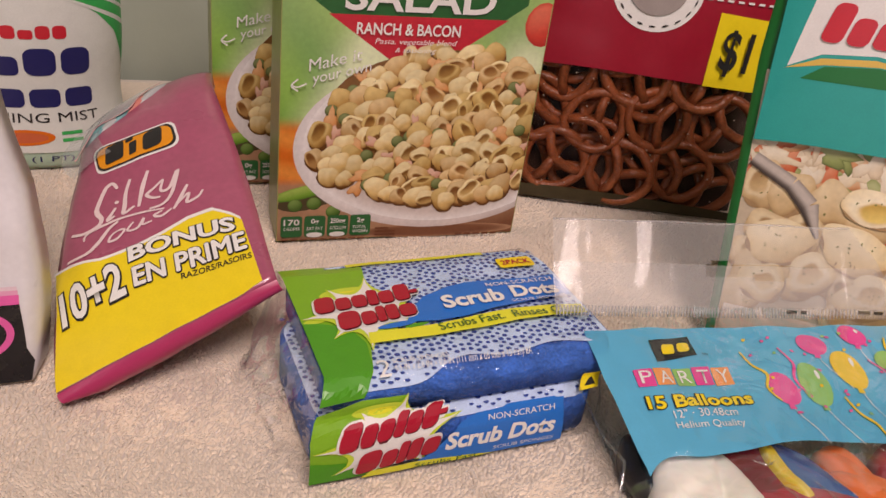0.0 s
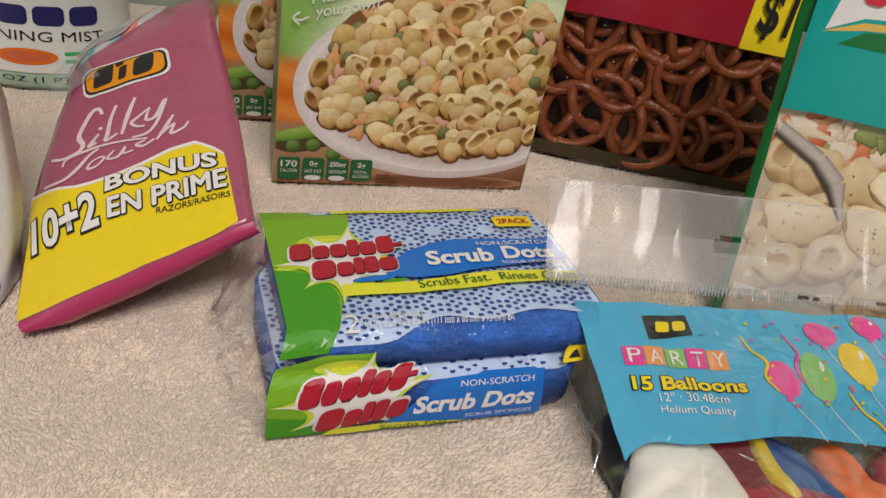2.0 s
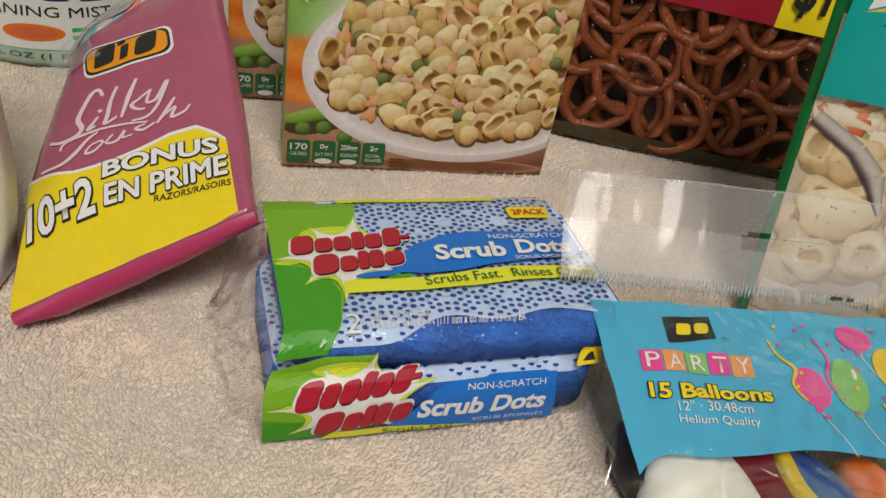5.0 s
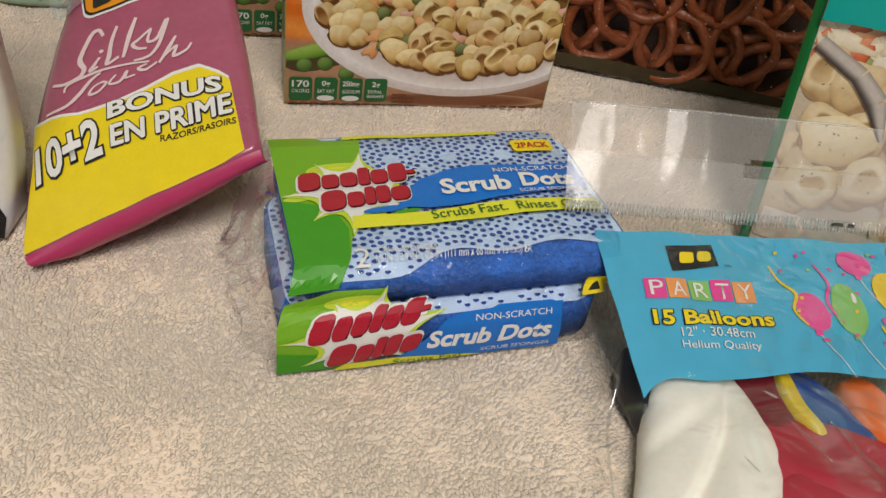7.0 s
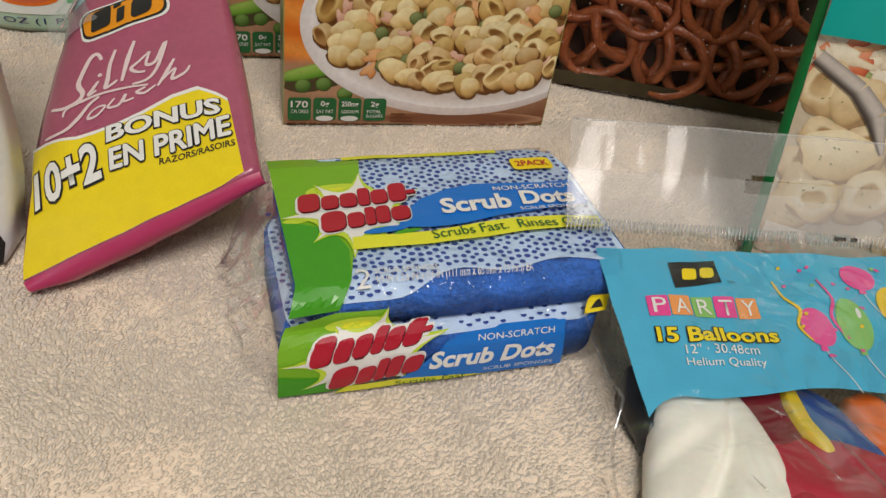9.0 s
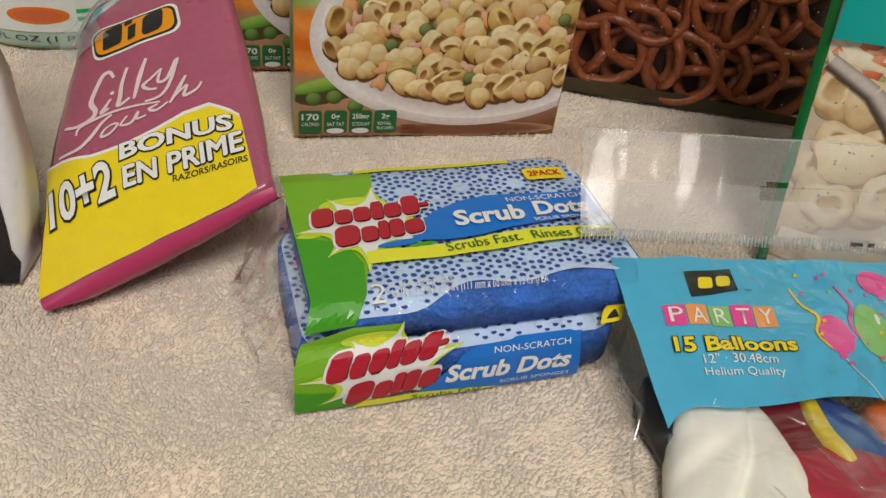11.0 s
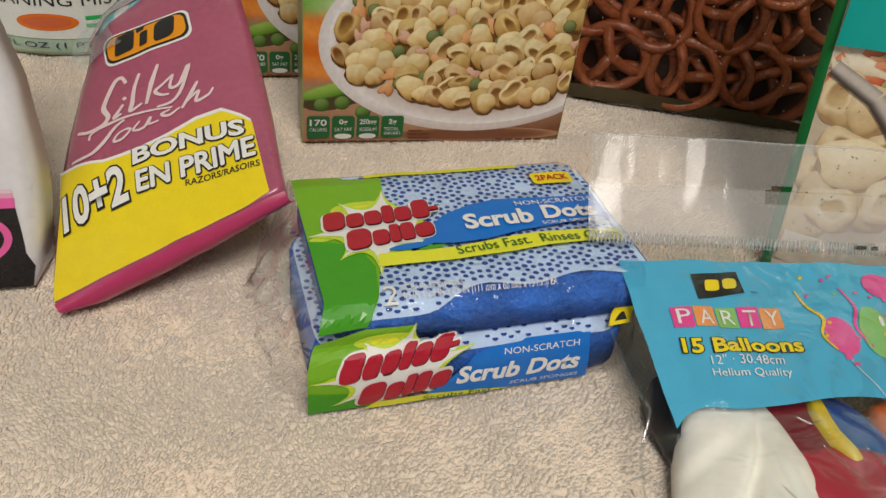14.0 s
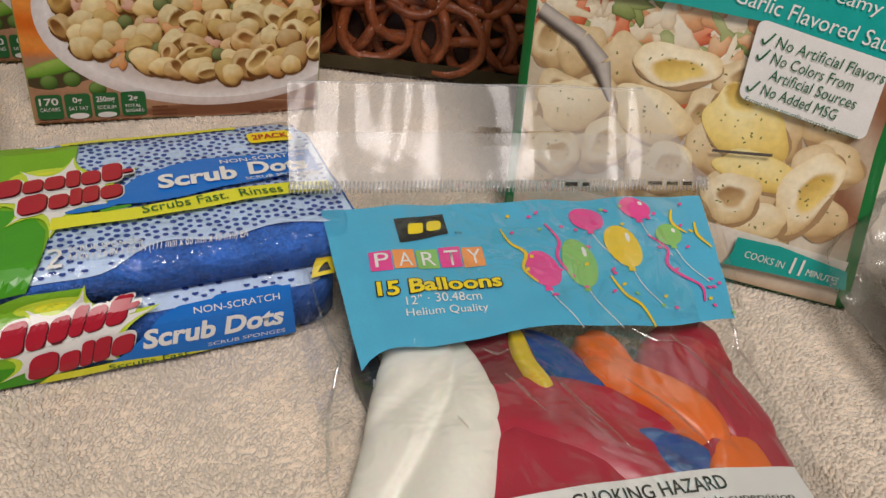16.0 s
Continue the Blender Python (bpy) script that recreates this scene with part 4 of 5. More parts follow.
def bag_top(x, y):
    """Height of the bag's upper film over the towel."""
    a = min(max((x - 0.106) / 0.156, 0), 1)
    t = (0.258 - y) / 0.18
    crown = 0.0385 - 0.017 * min(t / 0.36, 1) - 0.003 * min(max((t - 0.36) / 0.3, 0), 1)
    side = (1 - abs(2 * a - 1) ** (5 if t < 0.35 else 3.2))
    if t < 0.35:
        side = side * (t / 0.35) + (1 - t / 0.35) * (1 - 0.12 * abs(2 * a - 1) ** 6)
    w = 0.0010 * noise.noise(Vector((x * 60, y * 45, 3)))
    return max(0.003, crown * side + 0.003 + w)


def bag(a, b):
    y = 0.258 - 0.18 * b
    x = 0.1065 + 0.1555 * a + 0.004 * math.sin(9 * b) * (a - 0.5) + 0.006 * b * (1 - a) - 0.002 * b
    return Vector((x, y, bag_top(x, y) + 0.0008))


BAGFILM = film("bag_film", 0.26, 0.001, 0.0, 0.045, crinkle=0.28, size=55)
part("upper_film", sheet(90, 100, lambda a, b: bag(a, b) + Vector((0, 0, 0.0012 * abs(noise.noise(Vector((a * 13 + 3 * b, b * 8 + 2 * a, 2))))))), BAGFILM, balloon_bag, "clear glossy upper film")
part("lower_film", sheet(20, 24, lambda a, b: Vector((bag(a, b).x, bag(a, b).y, min(0.0012 + 0.030 * max(0, 1 - b / 0.32), bag(a, b).z - 0.0015)))), BAGFILM, balloon_bag, "clear film under the balloons")


def lb(u, v, h):
    """The blue label, lying under the upper film."""
    p = LB_O + (LB_U * u + LB_V * v) * MM
    dip = 1.5 * noise.noise(Vector((u * 0.06, v * 0.07, 4))) - 0.8 - 5.0 * max(0, (abs(u / 69 - 1) - 0.8)) ** 1.2
    return p + LB_N * (h + dip) * MM


LABEL_BLUE, PLUM = ink("label_blue", (0.075, 0.42, 0.64)), ink("plum", (0.42, 0.03, 0.12))
HOT, LIME2, GOLD, ORG = ink("hot_pink", (0.78, 0.07, 0.30)), ink("balloon_green", (0.25, 0.52, 0.14)), ink("balloon_gold", (0.82, 0.56, 0.01)), ink("tile_orange", (0.85, 0.33, 0.10))
label = part("header_label", sheet(44, 20, lambda a, b: lb((-0.5 + 6.5 * b) * (1 - a) + (138.7 - 8.8 * b) * a, 1.2 + (-54.6 - 9.0 * math.exp(-a / 0.05) + 2.2 * math.sin(3.0 + 9.5 * a) * smooth(a, 0.05, 0.2) * (1 - 0.6 * a)) * b, 0)), LABEL_BLUE, balloon_bag, "sky blue printed header label")
P = [BLACK, YELLOW, HOT, LIME2, GOLD, ORG, WHITE, PLUM]
plate = [([(23, -5.5), (40.4, -3.0), (40.6, -12.6), (24, -15.2)], 0), (rrect(27, -11.9, 32.2, -7.4, 1.0, 0.15, 0.08), 1), (rrect(33.4, -11.2, 38.4, -6.7, 1.4, 0.15, 0.08), 1)]
printed("brand_plate", plate, lb, P, label, "black plate with two yellow blocks", lift=0.4, step=2.0, gap=0.15)
tiles = [(rrect(13 + 7.7 * i, -26.6 + (0.5 if i % 2 else 0), 20.2 + 7.7 * i, -18.6 + (0.4 if i % 2 else 0), 0.4, 0, 0.02), k) for i, k in enumerate((2, 5, 3, 2, 5))]
for p, k in tiles:
    printed("letter_tile", [(p, 0)], lb, [P[k]], label, lift=0.4, step=4.0)
for i, ch in enumerate("PARTY"):
    letters(ch, lb, (14.6 + 7.7 * i, -25.4), 4.6, 5.8, WHITE, label, lift=0.75)
letters("15 Balloons", lb, (13.7, -36.4), 41, 6.0, YELLOW, label, 0, bold=0.03, lift=0.8, outline=BLACK)
letters('12" \u00b7 30.48cm', lb, (22.6, -40.2), 24, 3.3, WHITE, label, lift=0.7)
letters("Helium Quality", lb, (22.0, -45.2), 26, 3.6, WHITE, label, lift=0.7)
letters("TM", lb, (42.5, -13), 2.6, 1.0, BLACK, label, lift=0.7)
party = []
for u, v, rx, ry, k, tilt in ((70, -29, 5.6, 7.2, 2, 25), (83, -27.5, 5.6, 10, 3, 5), (91, -8.2, 6.2, 5.2, 2, -20), (100.5, -21.5, 6.2, 9.4, 4, 6), (110, -5.0, 5.8, 5.0, 2, -30), (119, -17.5, 5.2, 4.6, 3, 35)):
    party += [(q, 6) for q in ribbon([(u, v - ry * 0.9), (u + 1.5, v - ry - 6), (u + 5, v - ry - 13), (u + 7, v - ry - 17)], 0.32)]
    party += [(ell(u, v, rx, ry, 24, tilt), k), ([(u - 1, v - ry * 0.92), (u + 1, v - ry * 0.92), (u + 1.3, v - ry - 1.6), (u - 1.3, v - ry - 1.6)], k), (ell(u + rx * 0.45, v + ry * 0.4, rx * 0.14, ry * 0.22, 8), 6)]
for line, k in (([(59, -11), (61, -18), (65, -23), (63, -29), (67, -34)], 4), ([(75, -10), (78, -18), (76, -25), (80, -33)], 2), ([(92, -34), (95, -42), (99, -47), (101, -55)], 4), ([(111, -17), (116, -24), (114, -31), (122, -40), (121, -47)], 2), ([(124, -6), (122, -12), (126, -17)], 4), ([(131, -12), (130, -18), (133, -24)], 4)):
    party += [(q, k) for q in ribbon(line, 1.3, 0.5)]
rng = random.Random(9)
for k in range(46):
    u, v = rng.uniform(60, 132), rng.uniform(-52, -3)
    party.append((rrect(u, v, u + 1.3, v + 1.2, 0.25, rng.uniform(-0.6, 0.6)), rng.choice((2, 3, 4, 2))))
printed("party_print", party, lb, P, label, "printed balloons and streamers", lift=0.4, step=0, gap=0.02)

# balloons in the bag
RUBBER = {k: mat("rubber_" + k, c, 0.36, 0.05, 60, 0.08, 400, sss=0.1) for k, c in dict(white=(0.93, 0.90, 0.80), red=(0.42, 0.018, 0.045), orange=(0.85, 0.16, 0.015), yellow=(0.75, 0.55, 0.03), blue=(0.02, 0.07, 0.28), maroon=(0.20, 0.012, 0.025), black=(0.02, 0.02, 0.022)).items()}


def balloon(kind, cx, cy, lx, ly, turn, under, seed, fold=2.5, bottom=0.002):
    """A limp flat balloon: a full rubber skin with creases, pressed under the film."""
    ca, sa = math.cos(radians(turn)), math.sin(radians(turn))

    def skin(upper):
        def point(a, b):
            t, s = 2 * b - 1, 2 * a - 1
            w = (1 - abs(t) ** 2.8) ** 0.45 if abs(t) < 1 else 0.0
            w *= 1 if t < 0.2 else 1 - 0.25 * ((t - 0.2) / 0.8) ** 2
            bow = 0.05 * ly * math.sin(2.2 * t + seed)
            x, y = lx / 2 * s * max(w, 0.05) + bow, ly / 2 * t
            X, Y = cx + x * ca - y * sa, cy + x * sa + y * ca
            rim = (1 - abs(s) ** 4) * (1 - abs(t) ** 6)
            way, over = (1.5 * s + 0.9 * t * math.cos(seed) + 0.73 * seed) % 2.0, (0.8 * s - 1.3 * t + 0.41 * seed) % 2.0
            crease = 0.75 * abs(way - 1.0) + 0.45 * abs(over - 1.0) + 0.5 * abs(noise.noise(Vector((x * 30 + y * 9 + seed * 3.7, y * 7, seed))))
            if kind == "white":
                one, two = s - 0.27 + 0.8 * (0.55 - t), (t - 0.55) - 0.32 * (s - 0.25)
                crease = 0.35 * crease + 1.15 * math.exp(-abs(one) / (0.30 if one > 0 else 0.05)) + 0.55 * (s < 0.25) * math.exp(-abs(two) / (0.16 if two < 0 else 0.04))
            high = bag_top(X, Y) - (under + fold * crease) * MM
            high = min(high, 0.0190 + 0.14 * max(0.0, 0.192 - Y) - 0.5 * (under + fold * crease) * MM)
            z = bottom + (high - bottom) * (0.35 + 0.65 * max(rim, 0) ** 0.5) if upper else bottom
            return Vector((X, Y, max(z, bottom + (0.0005 if upper else 0))))
        return point
    part("balloon", shell(34, 44, skin(True), skin(False)), RUBBER[kind], balloon_bag, kind + " deflated rubber balloon")


balloon("white", 0.1345, 0.167, 0.0420, 0.112, -12, 0.8, 1, 4.0)
balloon("black", 0.1270, 0.202, 0.0080, 0.040, 0, 8.0, 10)
balloon("maroon", 0.165, 0.197, 0.030, 0.050, -10, 5.0, 6, 3.0)
balloon("red", 0.176, 0.166, 0.046, 0.074, 66, 1.6, 2, 5.0)
balloon("red", 0.170, 0.138, 0.060, 0.072, 14, 1.4, 12, 4.0)
balloon("yellow", 0.1745, 0.195, 0.0085, 0.034, 8, 0.9, 5, 1.0)
balloon("blue", 0.186, 0.193, 0.016, 0.050, 34, 6.0, 7, 3.0)
balloon("orange", 0.2015, 0.193, 0.018, 0.034, 20, 2.4, 13, 3.0)
balloon("orange", 0.2095, 0.177, 0.021, 0.052, 32, 0.9, 3, 2.0)
balloon("red", 0.2330, 0.186, 0.038, 0.056, -6, 1.4, 4, 5.0)
balloon("red", 0.2300, 0.162, 0.034, 0.060, -8, 2.6, 14, 5.0)
balloon("blue", 0.2050, 0.153, 0.022, 0.032, 60, 5.0, 8, 3.0)
balloon("orange", 0.2260, 0.143, 0.050, 0.026, 80, 3.5, 9, 3.0)


# sharp folds of the film, which catch the light
FOLD = film("fold_film", 0.0, 0.22, 0.0, 0.16, crinkle=0.15, size=120)
for line, r in (([(0.161, 0.181), (0.165, 0.174), (0.170, 0.163)], 0.0005), ([(0.174, 0.181), (0.181, 0.166), (0.191, 0.147)], 0.0007), ([(0.1445, 0.168), (0.148, 0.161)], 0.0004),
                ([(0.157, 0.191), (0.161, 0.188), (0.166, 0.190)], 0.0005),
                ([(0.1085, 0.236), (0.1125, 0.214), (0.1165, 0.200), (0.1115, 0.186), (0.1095, 0.165), (0.112, 0.140)], 0.0006),
                ([(0.196, 0.176), (0.206, 0.162), (0.214, 0.146)], 0.0005), ([(0.219, 0.194), (0.228, 0.176), (0.233, 0.158)], 0.0006), ([(0.205, 0.196), (0.214, 0.190), (0.226, 0.191)], 0.0004),
                ([(0.243, 0.214), (0.248, 0.190), (0.246, 0.170)], 0.0006)):
    fold = []
    for i in range(len(line) - 1):
        for j in range(6):
            x, y = (line[i][m] + (line[i + 1][m] - line[i][m]) * j / 6 for m in (0, 1))
            fold.append(Vector((x + 0.0006 * noise.noise(Vector((x * 90, y * 90, 1))), y, bag_top(x, y) + 0.0016)))
    part("film_fold", tube(fold, lambda t, r=r: r * (0.15 + 0.85 * math.sin(math.pi * min(max(t, 0), 1)) ** 0.7), 8), FOLD, balloon_bag)


def warn(u, v, h):
    x, y = 0.140 + u * MM, 0.1405 + v * MM + 0.046 * u * MM
    return Vector((x, y, bag_top(x, y) - 0.0006 + h * MM))


paper = part("warning_label", sheet(24, 10, lambda a, b: warn(-12 + 110 * a, -44 + 44 * b, 0)), WHITE, balloon_bag, "white printed warning label")
letters("WARNING:", warn, (-6, -7.2), 30, 4.6, BLACK, paper, bold=0.02, lift=0.3)
letters("CHOKING HAZARD", warn, (28, -7.0), 44, 4.6, BLACK, paper, bold=0.01, lift=0.3)
letters("Children can choke on balloons. Adult supervision", warn, (-4, -11.8), 95, 3.0, BLACK, paper, lift=0.3)

# standing hang tab of the bag
TAB_A, TAB_B, TAB_C = Vector((0.1045, 0.2580, 0.0405)), Vector((0.2615, 0.2580, 0.0390)), Vector((0.1050, 0.2813, 0.0692))


def tab(u, v, h):
    """The see-through tab above the seal: u across 157 mm, v up 37 mm."""
    p = TAB_A + (TAB_B - TAB_A) * (u / 157) + (TAB_C - TAB_A) * (v / 37) + Vector((0.0016 * v / 37 * (u / 157), 0, 0))
    b = 2.2 * noise.noise(Vector((u * 0.05, v * 0.02, 6))) + 1.0 * math.sin(u / 11) * (v / 37) + 0.6 * noise.noise(Vector((u * 0.16, v * 0.04, 2)))
    return p + Vector((0, -0.77, 0.63)) * (h + b) * MM


bm = sheet(128, 22, lambda a, b: tab(157 * a, 37 * b, 0))
hole = [f for f in bm.faces if abs((f.calc_center_median() - tab(82, 16.2, 0)).x) < 0.0185 and abs((f.calc_center_median().z - tab(82, 17.5, 0).z)) < 0.0023]
bmesh.ops.delete(bm, geom=hole, context="FACES")
part("tab_edge", tube([tab(157 * i / 40, 37, 0) for i in range(41)], 0.0004, 6), HAZY, balloon_bag, "clear upper edge of the tab")
part("hang_tab", bm, HAZY, balloon_bag, "clear hang tab with a slot")
part("hang_tab_back", sheet(32, 11, lambda a, b: tab(157 * a, 20 * b, -1.2)), HAZY, balloon_bag, "second layer of the hang tab")
SEAL = film("seal_film", 0.8, 0.10, 0.34, 0.2, crinkle=0.8, size=300)
ridges = bmesh.new()
for i in range(110):
    u = 157 * i / 110
    fuse(ridges, tube([tab(u, -1.5, 0.4), tab(u + 0.4, 2.6, 0.4)], 0.00035, 5))
part("seal", ridges, SEAL, balloon_bag, "ribbed heat seal")
tagged(printed("seal_bars", [(rect(u, 0.4, u + w, 1.7), 0) for u, w in ((98, 5), (105, 3), (130, 6), (138, 5), (145, 4))], tab, [BLACK], balloon_bag, "tiny unreadable print", lift=0.9, step=0), kind="stuff")

# ---- bag of pretzels ----
PZ_A, PZ_B = Vector((0.112, 0.4596, 0.0)), Vector((0.2735, 0.4215, 0.0))
PZ_U = (PZ_B - PZ_A).normalized()
PZ_UP = Vector((0.035, 0.143, 0.989)).normalized()
PZ_N = PZ_U.cross(PZ_UP).normalized()
pretzel_bag = thing("pretzel_bag", PZ_A, "red and clear bag of brown pretzel twists standing on the towel", "snack bag")
PZ_W = 166.0


def pz(u, v, h):
    s = min(max(u / PZ_W, 0), 1)
    b = 7.0 * math.sin(math.pi * s) ** 0.6 * min(max(v / 25, 0), 1) ** 0.7 + 0.9 * noise.noise(Vector((u * 0.05, v * 0.05, 7)))
    return PZ_A + (PZ_U * u + PZ_UP * max(v, 0.5) + PZ_N * (h + b)) * MM


# near-black colour that paints the shaded depth behind the pretzels
DARKBAG = mat("bag_depth_shade", (0.035, 0.016, 0.012), 0.4, 0.3, 60, 0.1, 200)
BAG_RED = mat("bag_red", (0.33, 0.008, 0.025), 0.35, 0.08, 40, 0.08, 200, coat=0.2)
PRETZEL = mat("pretzel_crust", (0.31, 0.090, 0.032), 0.30, 0.55, 110, 0.7, 700)
SALT = ink("salt", (0.7, 0.62, 0.52))
# back of the bag; shade in the gaps is put into its colour
part("bag_back", shell(20, 24, lambda a, b: pz(PZ_W * a, 185 * b, -18), lambda a, b: pz(PZ_W * a, 185 * b, -28)), DARKBAG, pretzel_bag, "back of the bag, coloured dark as shade between the pretzels")
part("window_film", sheet(30, 30, lambda a, b: pz(PZ_W * a, 84 * b, 0.4)), film("pretzel_film", 0.5, 0.015, 0.0, 0.12, (0.93, 0.88, 0.86), 0.3, 60), pretzel_bag, "clear window film")
red = part("red_band", sheet(30, 30, lambda a, b: pz(PZ_W * a, 81 + 104 * b + 1.2 * math.sin(5 * a), 0.8)), BAG_RED, pretzel_bag, "dark red printed upper half")
part("bottom_seam", sheet(40, 4, lambda a, b: pz(PZ_W * a, 0.3 + (5.5 + 3.5 * math.sin(3.0 * a + 0.3)) * b, 0.9)), mat("seam_olive", (0.06, 0.045, 0.02), 0.35, 0.3, 120), pretzel_bag, "dark olive bottom seam")
seal = [(ell(91, 131, 26, 25, 40), 0)]
for k in range(40):
    a = radians(9 * k)
    if k % 2 == 0:
        seal.append((ell(91 + 23 * math.cos(a), 131 + 22 * math.sin(a), 1.9, 0.5, 8, math.degrees(a) + 90), 1))
seal.append((ell(91, 131, 17, 16, 36), 2))
printed("round_seal", seal, pz, [WHITE, BLACK, mat("seal_grey", (0.35, 0.30, 0.28), 0.4)], red, "white round seal with dashed rim", lift=1.2, step=6.0, gap=0.04)
printed("price_sticker", [([(126, 80), (163, 79), (164, 119), (128, 121)], 0)], pz, [YELLOW], red, "yellow price sticker", lift=1.6, step=6.0)
letters("$1", pz, (131, 87), 17, 26, BLACK, red, -4, bold=0.02, lift=4.2)
printed("dashes", [(rect(118 + 6 * i, 127, 121.5 + 6 * i, 128.2), 0) for i in range(7)], pz, [WHITE], red, lift=1.6, step=0)


def pretzel_mesh():
    bm = tube([(0.0125 * math.cos(a) * (1 + 0.06 * math.sin(3 * a)), 0.0118 * math.sin(a), 0.0006 * math.sin(2 * a)) for a in [2 * math.pi * i / 28 for i in range(28)]], 0.0021, 8, True)
    fuse(bm, tube([(0.0003, -0.0115, 0.0), (0.0008, -0.006, 0.0012), (0.0, -0.0005, 0.0016), (-0.0045, 0.004, 0.0012), (-0.0092, 0.0068, 0.0)], 0.0020, 8))
    fuse(bm, tube([(0.0, -0.001, 0.0014), (0.0046, 0.0042, 0.0014), (0.0090, 0.0070, 0.0)], 0.0020, 8))
    for v in bm.verts:
        v.co += 0.0004 * noise.noise_vector(v.co * 260)
    me = bpy.data.meshes.new("pretzel")
    bm.to_mesh(me)
    bm.free()
    me.materials.append(PRETZEL)
    for p in me.polygons:
        p.use_smooth = True
    return me


twist = pretzel_mesh()
rng = random.Random(17)
k = 0
for layer in (0, 1):
    for row in range(4):
        for col in range(6):
            u, v = 13 + 37.5 * col + (18 if row % 2 else 0) + rng.uniform(-4, 4) + 14 * layer, 24 + 29.5 * row + rng.uniform(-3, 3) - 4 * layer
            if u > PZ_W - 14 or v > 100:
                continue
            ob = new("pretzel", twist)
            ob.parent = pretzel_bag
            q = pz(u, v, -5.6 - 8.0 * layer)
            turn = Matrix((PZ_U, PZ_UP, PZ_N)).transposed().to_4x4()
            local = Matrix.Translation(q) @ turn @ pose(0, 0, 0, rng.uniform(-6, 6), rng.uniform(-6, 6), rng.choice((0, 180)) + rng.uniform(-50, 50)) @ Matrix.Scale(rng.uniform(1.38, 1.55), 4)
            ob.matrix_basis = chain(pretzel_bag).inverted() @ local
grains = bmesh.new()
for _ in range(45):
    u, v = rng.uniform(8, 158), rng.uniform(6, 80)
    q = pz(u, v, -1.6)
    d = 0.00035
    fuse(grains, box_bm(q.x - d, q.y - d, q.z - d, q.x + d, q.y + d, q.z + d))
tagged(part("salt", grains, SALT, pretzel_bag, "coarse salt grains"), kind="stuff")

# ---- pouch of pasta in sauce ----
KN_A, KN_B = Vector((0.195, 0.300, 0.0)), Vector((0.318, 0.227, 0.0))
KN_U = (KN_B - KN_A).normalized()
KN_N = Vector((-0.50262, -0.84689, 0.17365))
KN_UP = KN_N.cross(KN_U).normalized()
pasta_pouch = thing("pasta_pouch", (0.256, 0.265, 0.0), "green and teal glossy pouch of pasta in sauce standing upright", "food pouch")


def kn(u, v, h):
    s = min(max((u + 6) / 149, 0), 1)
    b = 7.0 * math.sin(math.pi * s) ** 0.8 * (0.35 + 0.65 * min(max(v / 45, 0), 1)) + 0.6 * noise.noise(Vector((u * 0.02, v * 0.02, 8)))
    return KN_A + (KN_U * u + KN_UP * max(v, 0.4) + KN_N * (h + b)) * MM


def kn_left(v):
    return 1.5 - 8.5 * min(v / 100, 1.3)


def kn_right(v):
    return 142.0 - 8.0 * min(v / 64, 1) - 2.0 * min(max((v - 64) / 60, 0), 1)


TEAL, KN_GREEN = ink("teal", (0.0, 0.36, 0.32)), ink("pouch_green", (0.004, 0.17, 0.035))
PHOTO, CREAM, SAUCE, HERB = ink("photo_beige", (0.50, 0.36, 0.22)), ink("cream_pasta", (0.76, 0.58, 0.27)), ink("sauce", (0.72, 0.60, 0.44)), ink("herb", (0.12, 0.16, 0.03))
TOMATO, STEEL, STEEL_DARK, GLOSS_Y = ink("tomato", (0.62, 0.13, 0.05)), ink("fork_grey", (0.42, 0.38, 0.34)), ink("fork_dark", (0.10, 0.08, 0.07)), ink("pasta_gold", (0.74, 0.50, 0.10))
foil = part("pouch", shell(34, 44, lambda a, b: kn(kn_left(200 * b) * (1 - a) + kn_right(200 * b) * a, 200 * b, 0),
                           lambda a, b: kn(kn_left(200 * b) * (1 - a) + kn_right(200 * b) * a, 200 * b, -2 - 22 * math.sin(math.pi * a) ** 0.6 * (1 - b) ** 0.6)), KN_GREEN, pasta_pouch, "green foil pouch")
M = [PHOTO, TEAL, SAUCE, CREAM, GLOSS_Y, TOMATO, HERB, STEEL, STEEL_DARK, WHITE, ink("dish_white", (0.66, 0.56, 0.46)), KN_GREEN, ink("onion_brown", (0.28, 0.13, 0.07))]
rng = random.Random(31)
ph = Photo(kn, 0.3, 0.0022)


def spread(a, b):
    v = 0.8 + 124 * b
    return (kn_left(v) + 4.0) * (1 - a) + (kn_right(v) - 4.5) * a, v


def table_scene(a, b, u, v):
    c = mixed((0.60, 0.50, 0.36), (0.74, 0.66, 0.52), 0.5 + 0.5 * math.sin(0.11 * u + 0.07 * v))
    c = mixed(c, (0.26, 0.10, 0.045), smooth(u, 92, 126) * smooth(v, 18, 40) * (0.65 + 0.35 * math.sin(0.16 * (u + v))))
    c = mixed(c, (0.70, 0.60, 0.48), smooth(v, 20 - 0.08 * u, 8 - 0.04 * u))
    return mixed(c, (0.48, 0.33, 0.20), smooth(v, 6, 0))


def kn_clip(u, v):
    return min(max(u, kn_left(v) + 4.2), kn_right(v) - 4.8), v


